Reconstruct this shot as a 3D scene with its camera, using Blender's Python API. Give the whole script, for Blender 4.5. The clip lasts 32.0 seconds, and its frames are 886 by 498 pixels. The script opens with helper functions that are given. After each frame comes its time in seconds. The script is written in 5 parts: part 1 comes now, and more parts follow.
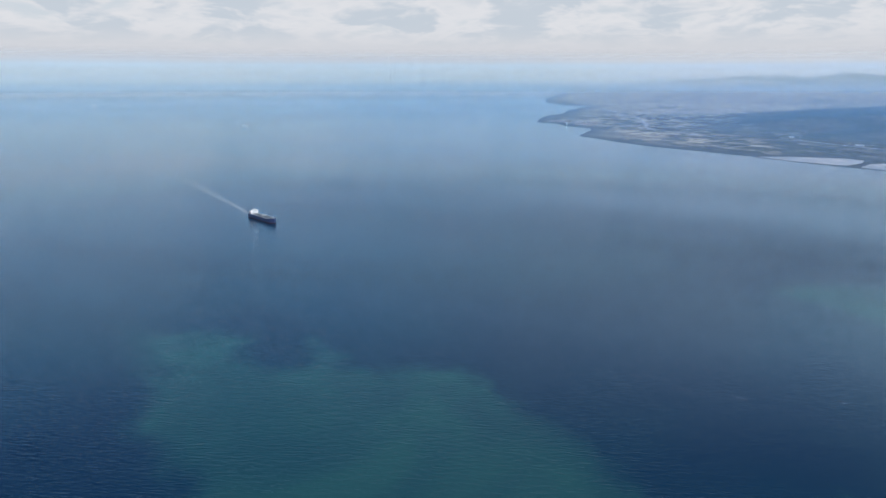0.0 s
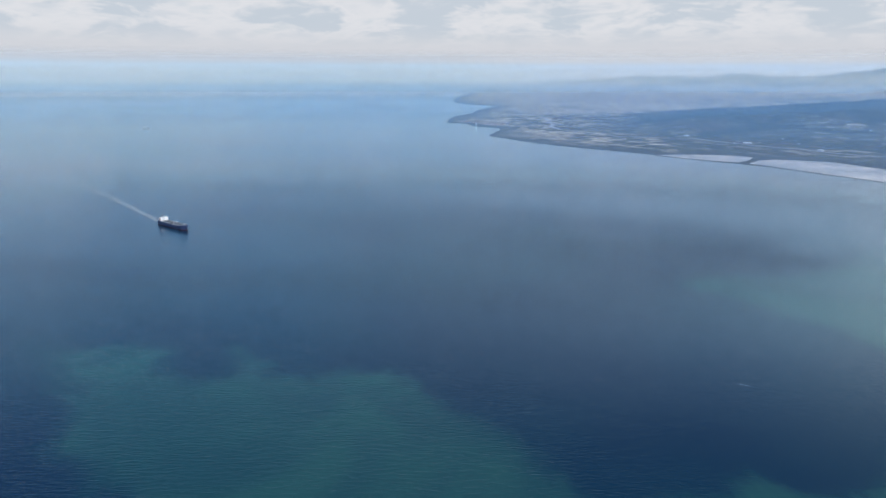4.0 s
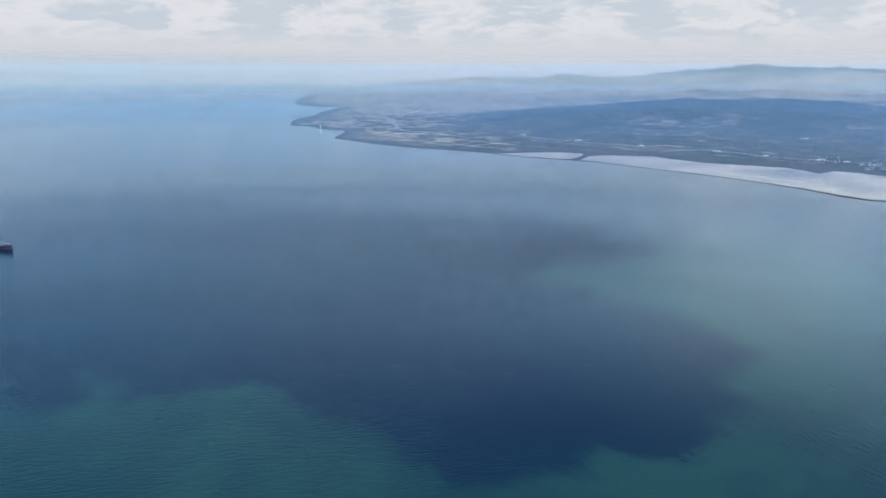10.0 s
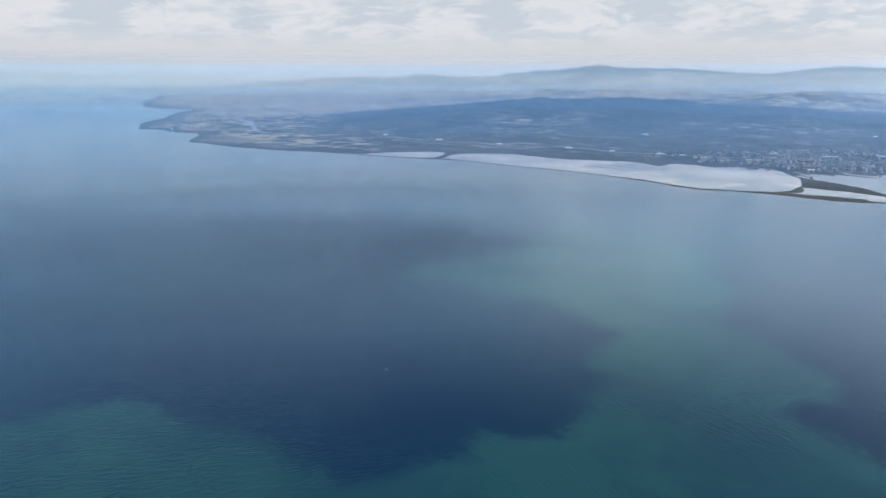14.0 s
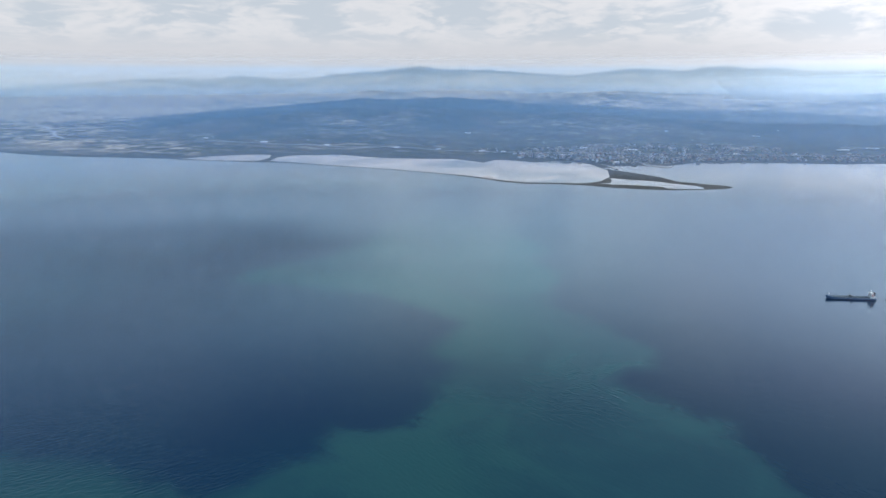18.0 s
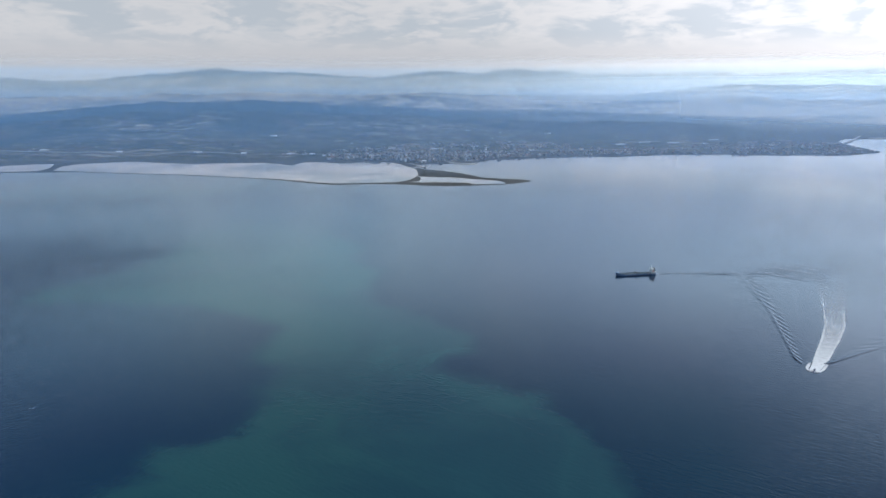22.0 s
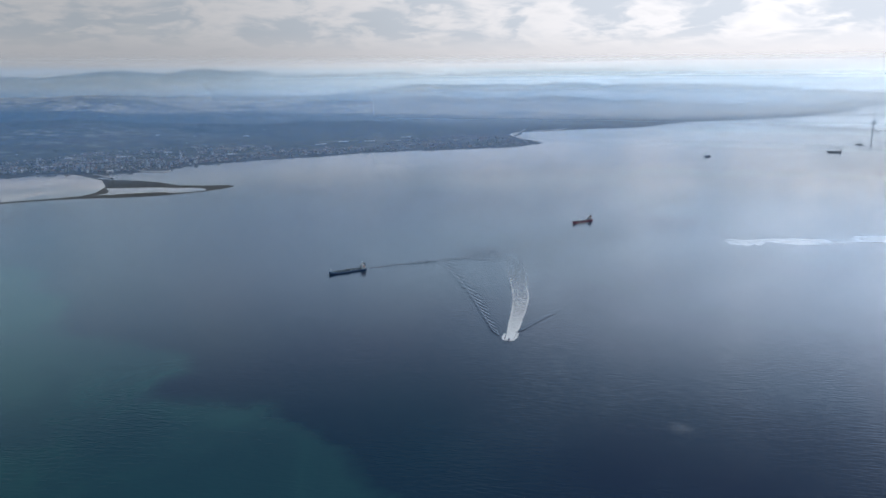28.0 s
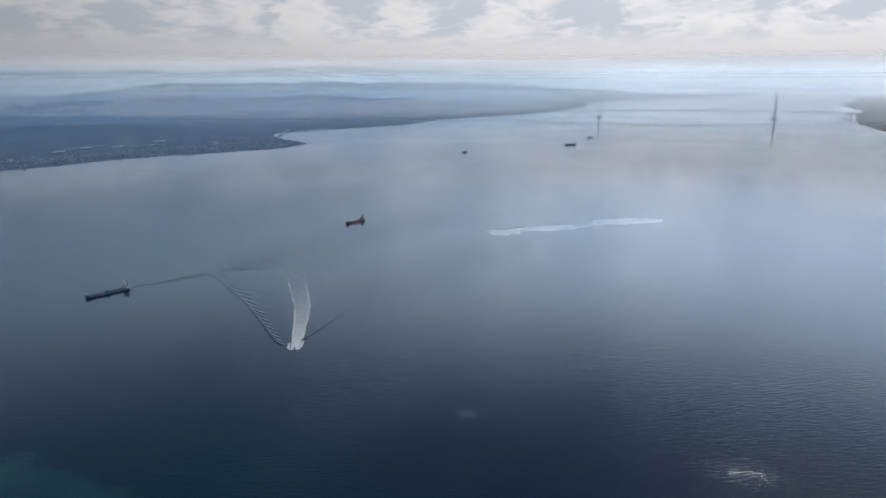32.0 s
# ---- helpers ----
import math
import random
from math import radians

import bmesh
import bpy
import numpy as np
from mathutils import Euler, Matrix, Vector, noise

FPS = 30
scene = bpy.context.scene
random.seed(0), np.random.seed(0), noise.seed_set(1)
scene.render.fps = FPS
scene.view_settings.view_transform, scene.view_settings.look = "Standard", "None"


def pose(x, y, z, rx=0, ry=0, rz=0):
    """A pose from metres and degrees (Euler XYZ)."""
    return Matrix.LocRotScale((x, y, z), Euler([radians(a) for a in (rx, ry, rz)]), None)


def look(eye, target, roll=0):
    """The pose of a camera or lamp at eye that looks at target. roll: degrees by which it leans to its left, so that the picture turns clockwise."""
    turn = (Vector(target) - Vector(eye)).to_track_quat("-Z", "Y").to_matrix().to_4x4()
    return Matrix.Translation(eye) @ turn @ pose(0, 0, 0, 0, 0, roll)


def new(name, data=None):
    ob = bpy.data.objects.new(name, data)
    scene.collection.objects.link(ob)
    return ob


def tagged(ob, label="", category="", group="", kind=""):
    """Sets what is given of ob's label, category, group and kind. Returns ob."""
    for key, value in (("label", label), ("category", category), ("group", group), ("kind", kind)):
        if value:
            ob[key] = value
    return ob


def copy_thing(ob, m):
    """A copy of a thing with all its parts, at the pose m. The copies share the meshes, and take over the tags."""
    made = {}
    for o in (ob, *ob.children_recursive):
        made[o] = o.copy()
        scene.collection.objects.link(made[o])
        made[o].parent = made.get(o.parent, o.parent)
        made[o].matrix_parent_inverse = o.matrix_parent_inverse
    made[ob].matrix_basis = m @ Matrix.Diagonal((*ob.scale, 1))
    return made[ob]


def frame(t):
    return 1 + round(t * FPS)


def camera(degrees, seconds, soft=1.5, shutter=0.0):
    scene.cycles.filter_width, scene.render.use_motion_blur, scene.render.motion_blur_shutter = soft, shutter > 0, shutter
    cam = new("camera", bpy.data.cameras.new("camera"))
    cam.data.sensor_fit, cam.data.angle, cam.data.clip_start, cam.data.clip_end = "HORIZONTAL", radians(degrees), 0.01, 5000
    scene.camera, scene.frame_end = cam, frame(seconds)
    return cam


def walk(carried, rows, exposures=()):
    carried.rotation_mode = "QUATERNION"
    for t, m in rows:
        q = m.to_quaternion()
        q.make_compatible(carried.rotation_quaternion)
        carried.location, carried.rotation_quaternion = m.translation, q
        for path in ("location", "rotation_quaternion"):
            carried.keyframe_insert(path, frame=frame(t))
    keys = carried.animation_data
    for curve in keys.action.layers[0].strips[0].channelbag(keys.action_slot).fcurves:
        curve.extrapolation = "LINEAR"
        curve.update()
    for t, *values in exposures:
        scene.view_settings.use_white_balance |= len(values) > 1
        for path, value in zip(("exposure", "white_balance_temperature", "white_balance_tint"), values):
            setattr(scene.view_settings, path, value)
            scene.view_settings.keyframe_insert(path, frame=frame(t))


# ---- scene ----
# One unit is ten metres: the strait reaches far past what the lens's clipping would show at full size.
import colorsys

# ---- camera ----
cam = camera(63.58, 32.0)
PATH = [
    (0, 1.44, 9.88, 43.79, 76.455, 48.281, 0.111),
    (1, 1.39, 9.09, 44.11, 76.437, 46.452, 0.267),
    (2, 1.41, 8.35, 44.40, 76.411, 44.640, 0.296),
    (3, 1.47, 7.70, 44.68, 76.415, 42.836, 0.276),
    (4, 1.56, 7.11, 44.94, 76.438, 41.036, 0.225),
    (5, 1.70, 6.58, 45.20, 76.485, 38.983, 0.167),
    (6, 1.90, 6.12, 45.44, 76.510, 36.807, 0.114),
    (7, 2.12, 5.68, 45.67, 76.510, 34.758, 0.092),
    (8, 2.27, 5.19, 45.89, 76.517, 32.733, 0.059),
    (9, 2.31, 4.65, 46.07, 76.506, 30.742, 0.065),
    (10, 2.30, 4.05, 46.22, 76.505, 28.723, 0.064),
    (11, 2.24, 3.42, 46.32, 76.521, 26.598, 0.022),
    (12, 2.12, 2.82, 46.36, 76.515, 24.031, -0.002),
    (13, 1.93, 2.25, 46.35, 76.522, 20.939, 0.001),
    (14, 1.65, 1.71, 46.29, 76.545, 17.663, 0.025),
    (15, 1.25, 1.32, 46.18, 76.574, 14.357, 0.043),
    (16, 0.79, 1.06, 46.04, 76.597, 10.861, 0.048),
    (17, 0.42, 0.76, 45.88, 76.626, 7.417, 0.009),
    (18, 0.20, 0.35, 45.72, 76.656, 3.818, -0.019),
    (19, 0.00, 0.00, 45.56, 76.702, -0.000, -0.034),
    (20, -0.24, -0.34, 45.42, 76.729, -3.807, -0.049),
    (21, -0.46, -0.66, 45.31, 76.778, -7.585, -0.081),
    (22, -0.59, -1.02, 45.24, 76.819, -11.403, -0.072),
    (23, -0.65, -1.37, 45.22, 76.833, -15.169, -0.072),
    (24, -0.67, -1.63, 45.26, 76.842, -18.932, -0.144),
    (25, -0.69, -1.77, 45.37, 76.831, -22.692, -0.179),
    (26, -0.80, -1.83, 45.54, 76.825, -26.489, -0.193),
    (27, -0.98, -1.82, 45.76, 76.804, -30.568, -0.231),
    (28, -1.22, -1.74, 46.02, 76.756, -34.924, -0.259),
    (29, -1.49, -1.60, 46.31, 76.684, -39.611, -0.275),
    (30, -1.76, -1.41, 46.63, 76.664, -44.277, -0.258),
    (31, -2.08, -1.19, 46.95, 76.597, -48.969, -0.207),
    (32, -2.45, -0.94, 47.27, 76.558, -53.622, -0.175),
]
EXPOSURE = [(0, 0.06), (17, 0.09), (21, -0.08), (25, -0.40), (28, -0.64), (32, -1.04)]
walk(cam, [(t, pose(x, y, z, rx, 0, rz) @ pose(0, 0, 0, 0, 0, roll)) for t, x, y, z, rx, rz, roll in PATH], EXPOSURE)

# ---- light ----
SUN_AZ, SUN_EL = 88.0, 46.0
world = bpy.data.worlds.new("sky")
scene.world = world
world.use_nodes = True


class Net:
    """Short notation for node trees."""

    def __init__(self, tree):
        self.t = tree
        tree.nodes.clear()

    def n(self, kind, **sets):
        node = self.t.nodes.new(kind)
        for k, v in sets.items():
            if k == "op":
                node.operation = v
            elif k == "blend":
                node.blend_type = v
                node.data_type = "RGBA"
            elif k == "attr":
                node.attribute_name = v
            elif k == "dims":
                if kind == "ShaderNodeTexNoise":
                    node.noise_dimensions = v
                else:
                    node.voronoi_dimensions = v
            elif k == "feature":
                node.feature = v
        return node

    def put(self, node, name, value):
        sock = node.inputs[name]
        if isinstance(value, bpy.types.NodeSocket):
            self.t.links.new(value, sock)
        else:
            if isinstance(value, tuple) and len(value) == 3 and sock.type == "RGBA":
                value = (*value, 1)
            sock.default_value = value

    def math(self, op, a, b=0.0, c=0.0, clamp=False):
        node = self.n("ShaderNodeMath", op=op)
        node.use_clamp = clamp
        for i, v in enumerate((a, b, c)):
            self.put(node, i, v)
        return node.outputs[0]

    def vec(self, x, y, z=0.0):
        node = self.n("ShaderNodeCombineXYZ")
        for i, v in enumerate((x, y, z)):
            self.put(node, i, v)
        return node.outputs[0]

    def mix(self, f, a, b, blend="MIX"):
        node = self.n("ShaderNodeMix", blend=blend)
        self.put(node, 0, f)
        self.put(node, 6, a)
        self.put(node, 7, b)
        return node.outputs[2]

    def noise(self, vector, scale, detail=4.0, rough=0.55, dims="3D", distort=0.0):
        node = self.n("ShaderNodeTexNoise", dims=dims)
        self.put(node, "Vector", vector)
        self.put(node, "Scale", scale)
        self.put(node, "Detail", detail)
        self.put(node, "Roughness", rough)
        self.put(node, "Distortion", distort)
        return node.outputs[0]

    def ramp(self, v, lo, hi):
        node = self.n("ShaderNodeMapRange")
        node.interpolation_type = "SMOOTHSTEP"
        for k, x in (("Value", v), ("From Min", lo), ("From Max", hi), ("To Min", 0.0), ("To Max", 1.0)):
            self.put(node, k, x)
        return node.outputs[0]

    def scaled(self, v, x, y, z):
        node = self.n("ShaderNodeMapping")
        self.put(node, "Vector", v)
        self.put(node, "Scale", (x, y, z))
        return node.outputs[0]

    def turned(self, v, deg):
        node = self.n("ShaderNodeMapping")
        self.put(node, "Vector", v)
        self.put(node, "Rotation", (0, 0, radians(deg)))
        return node.outputs[0]


def make_sky():
    g = Net(world.node_tree)
    sky = g.n("ShaderNodeTexSky")
    sky.sky_type = "NISHITA"
    sky.sun_disc = False
    sky.sun_elevation, sky.sun_rotation = radians(SUN_EL), radians(SUN_AZ)
    blue = g.mix(1.0, sky.outputs[0], (0.09, 0.09, 0.095), "MULTIPLY")
    way = g.n("ShaderNodeTexCoord").outputs["Generated"]
    sep = g.n("ShaderNodeSeparateXYZ")
    g.put(sep, 0, way)
    x, y, z = sep.outputs
    k = g.math("ADD", g.math("MAXIMUM", z, 0.0), 0.15)
    p = g.vec(g.math("DIVIDE", x, k), g.math("DIVIDE", y, k))
    # nearness to the sun, 0 to 1
    s = (math.sin(radians(SUN_AZ)) * math.cos(radians(SUN_EL)), math.cos(radians(SUN_AZ)) * math.cos(radians(SUN_EL)), math.sin(radians(SUN_EL)))
    dot = g.n("ShaderNodeVectorMath", op="DOT_PRODUCT")
    g.put(dot, 0, way)
    g.put(dot, 1, s)
    near = g.ramp(dot.outputs["Value"], 0.08, 0.80)
    high_near, near = near, g.math("POWER", near, 1.35)
    glow = g.ramp(dot.outputs["Value"], 0.60, 0.96)
    # broad grey sheets of cloud with smaller lit heaps in front
    sheet = g.noise(g.scaled(p, 0.50, 0.70, 1), 1.0, 7.0, 0.5, "2D", 0.2)
    k2 = g.math("ADD", g.math("MAXIMUM", z, 0.0), 0.25)
    q = g.vec(g.math("DIVIDE", x, k2), g.math("DIVIDE", y, k2))
    heap = g.noise(g.scaled(q, 4.4, 4.4, 1), 1.0, 5.0, 0.5, "2D", 0.15)
    both = g.math("ADD", g.math("MULTIPLY", sheet, 0.42), g.math("MULTIPLY", heap, 0.58))
    shade = g.mix(near, (0.435, 0.485, 0.545), (0.98, 1.06, 1.19))
    white = g.mix(near, (0.58, 0.59, 0.62), (1.46, 1.44, 1.49))
    cloud = g.mix(g.math("MULTIPLY", g.ramp(both, 0.45, 0.65), 0.6), white, shade)
    gap = g.mix(near, (0.48, 0.52, 0.57), (1.32, 1.32, 1.39))
    gap = g.mix(0.9, blue, gap)
    col = g.mix(g.ramp(both, 0.34, 0.50), gap, cloud)
    # heaped clouds in perspective, lit on top and grey-blue beneath
    def heaped(lift):
        zz = g.math("ADD", g.math("MAXIMUM", z, 0.0), lift + 0.25)
        return g.noise(g.scaled(g.vec(g.math("DIVIDE", x, zz), g.math("DIVIDE", y, zz)), 3.6, 3.6, 1), 1.0, 5.0, 0.52, "2D", 0.25)
    n1, n2 = heaped(0.0), heaped(0.016)
    lit = g.ramp(g.math("SUBTRACT", n1, n2), -0.10, 0.10)
    heaps = g.mix(g.ramp(g.math("SUBTRACT", n1, g.math("MULTIPLY", lit, 0.16)), 0.33, 0.52), white, shade)
    there = g.math("MULTIPLY", g.ramp(n1, 0.38, 0.50), g.math("MULTIPLY", g.ramp(z, 0.028, 0.060), 0.95))
    col = g.mix(there, col, heaps)
    # milky air low over the horizon
    low = g.mix(near, (0.495, 0.51, 0.55), (1.27, 1.25, 1.30))
    col = g.mix(g.ramp(z, 0.070, 0.024), col, low)
    # thicker and thinner stretches of cloud high up, deeper blue overhead
    patch = g.noise(g.scaled(way, 3.2, 3.2, 1.6), 1.0, 3.0, 0.5)
    col = g.mix(g.math("MULTIPLY", g.ramp(z, 0.11, 0.26), g.math("MULTIPLY", g.ramp(patch, 0.36, 0.68), 0.45)), col, g.mix(near, (0.18, 0.34, 0.52), (1.25, 1.32, 1.46)))
    # bluer light from above the milky band
    col = g.mix(g.ramp(z, 0.10, 0.20), col, g.mix(1.0, col, g.mix(glow, g.mix(g.ramp(high_near, 0.05, 0.5), g.mix(g.ramp(dot.outputs["Value"], -0.40, 0.05), (0.64, 1.22, 1.74), (1.60, 2.08, 2.28)), (1.12, 1.42, 1.70)), (2.7, 3.2, 3.9)), "MULTIPLY"))
    col = g.mix(g.math("MULTIPLY", g.ramp(z, 0.22, 0.46), 0.94), col, g.mix(glow, g.mix(g.ramp(high_near, 0.0, 0.4), (0.015, 0.07, 0.20), (0.026, 0.060, 0.142)), (0.042, 0.075, 0.15)))
    col = g.mix(g.ramp(z, 0.72, 0.95), col, (1.15, 1.25, 1.35))
    bg = g.n("ShaderNodeBackground")
    g.put(bg, "Color", col)
    g.put(bg, "Strength", 1.22)
    out = g.n("ShaderNodeOutputWorld")
    g.t.links.new(bg.outputs[0], out.inputs[0])


make_sky()
sun = new("sun", bpy.data.lights.new("sun", "SUN"))
sun.data.energy, sun.data.angle, sun.data.color = 3.0, radians(9), (1.0, 0.95, 0.88)
sun.matrix_world = look((math.sin(radians(SUN_AZ)) * 60, math.cos(radians(SUN_AZ)) * 60, 60 * math.tan(radians(SUN_EL))), (0, 0, 0))


# ---- materials ----
def material(name):
    m = bpy.data.materials.new(name)
    m.use_nodes = True
    return m, Net(m.node_tree)


def finish(g, base, rough, bump=None, strength=0.3, dist=1.0, **more):
    b = g.n("ShaderNodeBsdfPrincipled")
    g.put(b, "Base Color", base)
    g.put(b, "Roughness", rough)
    for k, v in more.items():
        g.put(b, k.replace("_", " "), v)
    if bump is not None:
        bp = g.n("ShaderNodeBump")
        g.put(bp, "Strength", strength)
        g.put(bp, "Distance", dist)
        g.put(bp, "Height", bump)
        g.put(b, "Normal", bp.outputs[0])
    out = g.n("ShaderNodeOutputMaterial")
    g.t.links.new(b.outputs[0], out.inputs[0])
    return b


def place(g):
    return g.n("ShaderNodeNewGeometry").outputs["Position"]


def flat(v, g):
    s = g.n("ShaderNodeSeparateXYZ")
    g.put(s, 0, v)
    return g.vec(s.outputs[0], s.outputs[1]), s.outputs[2]


def paint(name, rgb, rough=0.5, metal=0.0, wear=0.25, scale=4.0, rust=0.0):
    """Weathered paint: streaks and stains at two scales."""
    m, g = material(name)
    p = g.n("ShaderNodeTexCoord").outputs["Object"]
    a = g.noise(g.scaled(p, 1, 1, 0.35), scale, 5, 0.6)
    b = g.noise(p, scale * 7, 3, 0.5)
    f = g.math("MULTIPLY", g.math("ADD", a, g.math("MULTIPLY", b, 0.5)), wear)
    dark = tuple(c * 0.55 for c in rgb)
    col = g.mix(f, rgb, dark)
    if rust:
        col = g.mix(g.math("MULTIPLY", g.ramp(a, 0.58, 0.75), rust), col, (0.16, 0.06, 0.03))
    finish(g, col, g.math("ADD", g.math("MULTIPLY", b, 0.2), rough - 0.1), b, 0.1, 0.02, Metallic=metal)
    return m


def make_sea():
    m, g = material("sea_water")
    p, _ = flat(place(g), g)
    d = g.n("ShaderNodeAttribute", attr="turbid").outputs["Fac"]
    # milky turbid water, its edge frayed by eddies
    fray = g.math("MULTIPLY", g.math("SUBTRACT", g.noise(p, 0.11, 6, 0.62, "2D", 0.6), 0.5), 9.0)
    wisp = g.math("MULTIPLY", g.math("SUBTRACT", g.noise(p, 0.5, 4, 0.6, "2D", 0.5), 0.5), 1.8)
    dd = g.math("ADD", g.math("ADD", d, fray), wisp)
    milk = g.ramp(dd, -2.4, 4.4)
    dens = g.math("MULTIPLY", milk, g.math("ADD", 0.60, g.math("MULTIPLY", g.ramp(g.noise(p, 0.035, 5, 0.6, "2D", 0.5), 0.32, 0.66), 0.42)), clamp=True)
    # thinner veils of it drift off towards the east
    halo = g.math("MULTIPLY", g.ramp(g.math("ADD", d, g.math("MULTIPLY", fray, 1.6)), -30, 2), 0.20)
    drift = g.noise(p, 0.012, 4, 0.5, "2D")
    deep = g.mix(g.ramp(drift, 0.35, 0.65), (0.0008, 0.0105, 0.034), (0.0020, 0.0180, 0.040))
    # base colour turned paler green with distance out to the west
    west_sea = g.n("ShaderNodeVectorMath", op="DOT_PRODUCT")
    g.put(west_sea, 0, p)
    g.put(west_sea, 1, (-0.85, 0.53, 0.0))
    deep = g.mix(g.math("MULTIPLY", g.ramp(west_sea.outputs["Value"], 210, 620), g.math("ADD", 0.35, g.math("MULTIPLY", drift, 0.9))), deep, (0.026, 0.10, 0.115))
    sx = g.n("ShaderNodeSeparateXYZ")
    g.put(sx, 0, p)
    dens = g.math("MAXIMUM", dens, g.math("MULTIPLY", halo, g.ramp(sx.outputs[0], 5, 35)))
    col = g.mix(dens, deep, g.mix(g.ramp(sx.outputs[0], -5, 20), (0.0095, 0.046, 0.053), (0.0118, 0.053, 0.064)))
    # wind lanes: ruffled and smoother water
    lane = g.ramp(g.noise(g.scaled(g.turned(p, -20), 0.005, 0.014, 1), 1.0, 5, 0.6, "2D", 0.5), 0.38, 0.66)
    ruff = g.math("ADD", 0.15, g.math("MULTIPLY", lane, 0.03))
    # frayed patches: gusts ruffle the water, sun-glitter patches smooth it
    gust = g.n("ShaderNodeAttribute", attr="gust").outputs["Fac"]
    gn = g.noise(g.scaled(g.turned(p, 35), 0.05, 0.17, 1), 1.0, 6, 0.62, "2D", 0.6)
    gf = g.ramp(g.math("ADD", gust, g.math("MULTIPLY", g.math("SUBTRACT", gn, 0.5), 3.6)), 0.25, 0.90)
    gf = g.math("MULTIPLY", gf, g.ramp(gust, 0.05, 0.4))
    strong = g.n("ShaderNodeAttribute", attr="strong").outputs["Fac"]
    near_gust = g.ramp(strong, 0.05, 0.3)
    slick = g.math("MULTIPLY", gf, g.ramp(strong, 0.05, 0.01))
    ruff = g.math("SUBTRACT", ruff, g.math("MULTIPLY", slick, 0.12))
    # short crests: turned on each side to lie level in the camera's view
    west = g.ramp(sx.outputs[0], 40, -70)
    w1 = g.noise(g.scaled(g.turned(p, -40), 0.58, 2.6, 1), 1.0, 3, 0.5, "2D", 0.3)
    w2 = g.noise(g.scaled(g.turned(p, 45), 0.55, 2.4, 1), 1.0, 3, 0.5, "2D", 0.3)
    w3 = g.noise(g.scaled(p, 2.6, 2.6, 1), 1.0, 3, 0.6, "2D")
    long = g.math("ADD", g.math("MULTIPLY", w1, west), g.math("MULTIPLY", w2, g.math("SUBTRACT", 1.0, west)))
    h = g.math("ADD", g.math("MULTIPLY", long, 0.8), g.math("MULTIPLY", w3, 0.2))
    h = g.math("MULTIPLY", h, g.math("ADD", 0.75, g.math("MULTIPLY", lane, 0.4)))
    # a fresher breeze in the west, smoothed glitter patches in the east
    h = g.math("MULTIPLY", h, g.math("ADD", 0.52, g.math("MULTIPLY", west, 0.81)))
    h = g.math("MULTIPLY", h, g.math("SUBTRACT", 1.0, g.math("MULTIPLY", slick, 0.85)))
    h = g.math("MULTIPLY", h, g.math("ADD", 1.0, g.math("MULTIPLY", g.math("MULTIPLY", gust, near_gust), 1.4)))
    # chop and roughness flattened away from the viewpoint, against moiré and dull far water
    off = g.n("ShaderNodeVectorMath", op="LENGTH")
    g.put(off, 0, p)
    h = g.math("MULTIPLY", h, g.math("SUBTRACT", 1.0, g.math("MULTIPLY", g.ramp(off.outputs["Value"], 170, 430), 0.70)))
    ruff = g.math("MULTIPLY", ruff, g.math("SUBTRACT", 1.0, g.math("MULTIPLY", g.ramp(off.outputs["Value"], 170, 400), 0.30)))
    # sky reflection on the bay and far up the strait: painted pale, water smoothed
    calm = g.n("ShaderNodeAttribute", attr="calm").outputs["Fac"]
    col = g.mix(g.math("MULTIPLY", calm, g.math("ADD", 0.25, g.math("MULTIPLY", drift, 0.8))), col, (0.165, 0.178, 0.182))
    # sun glitter on the dark water painted into the base colour as pale patches
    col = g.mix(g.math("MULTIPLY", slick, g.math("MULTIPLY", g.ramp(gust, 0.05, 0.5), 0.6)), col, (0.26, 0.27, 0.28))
    ruff = g.math("MULTIPLY", ruff, g.math("SUBTRACT", 1.0, g.math("MULTIPLY", calm, 0.5)))
    h = g.math("MULTIPLY", h, g.math("SUBTRACT", 1.0, g.math("MULTIPLY", calm, 0.85)))
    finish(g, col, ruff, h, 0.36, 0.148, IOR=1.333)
    return m


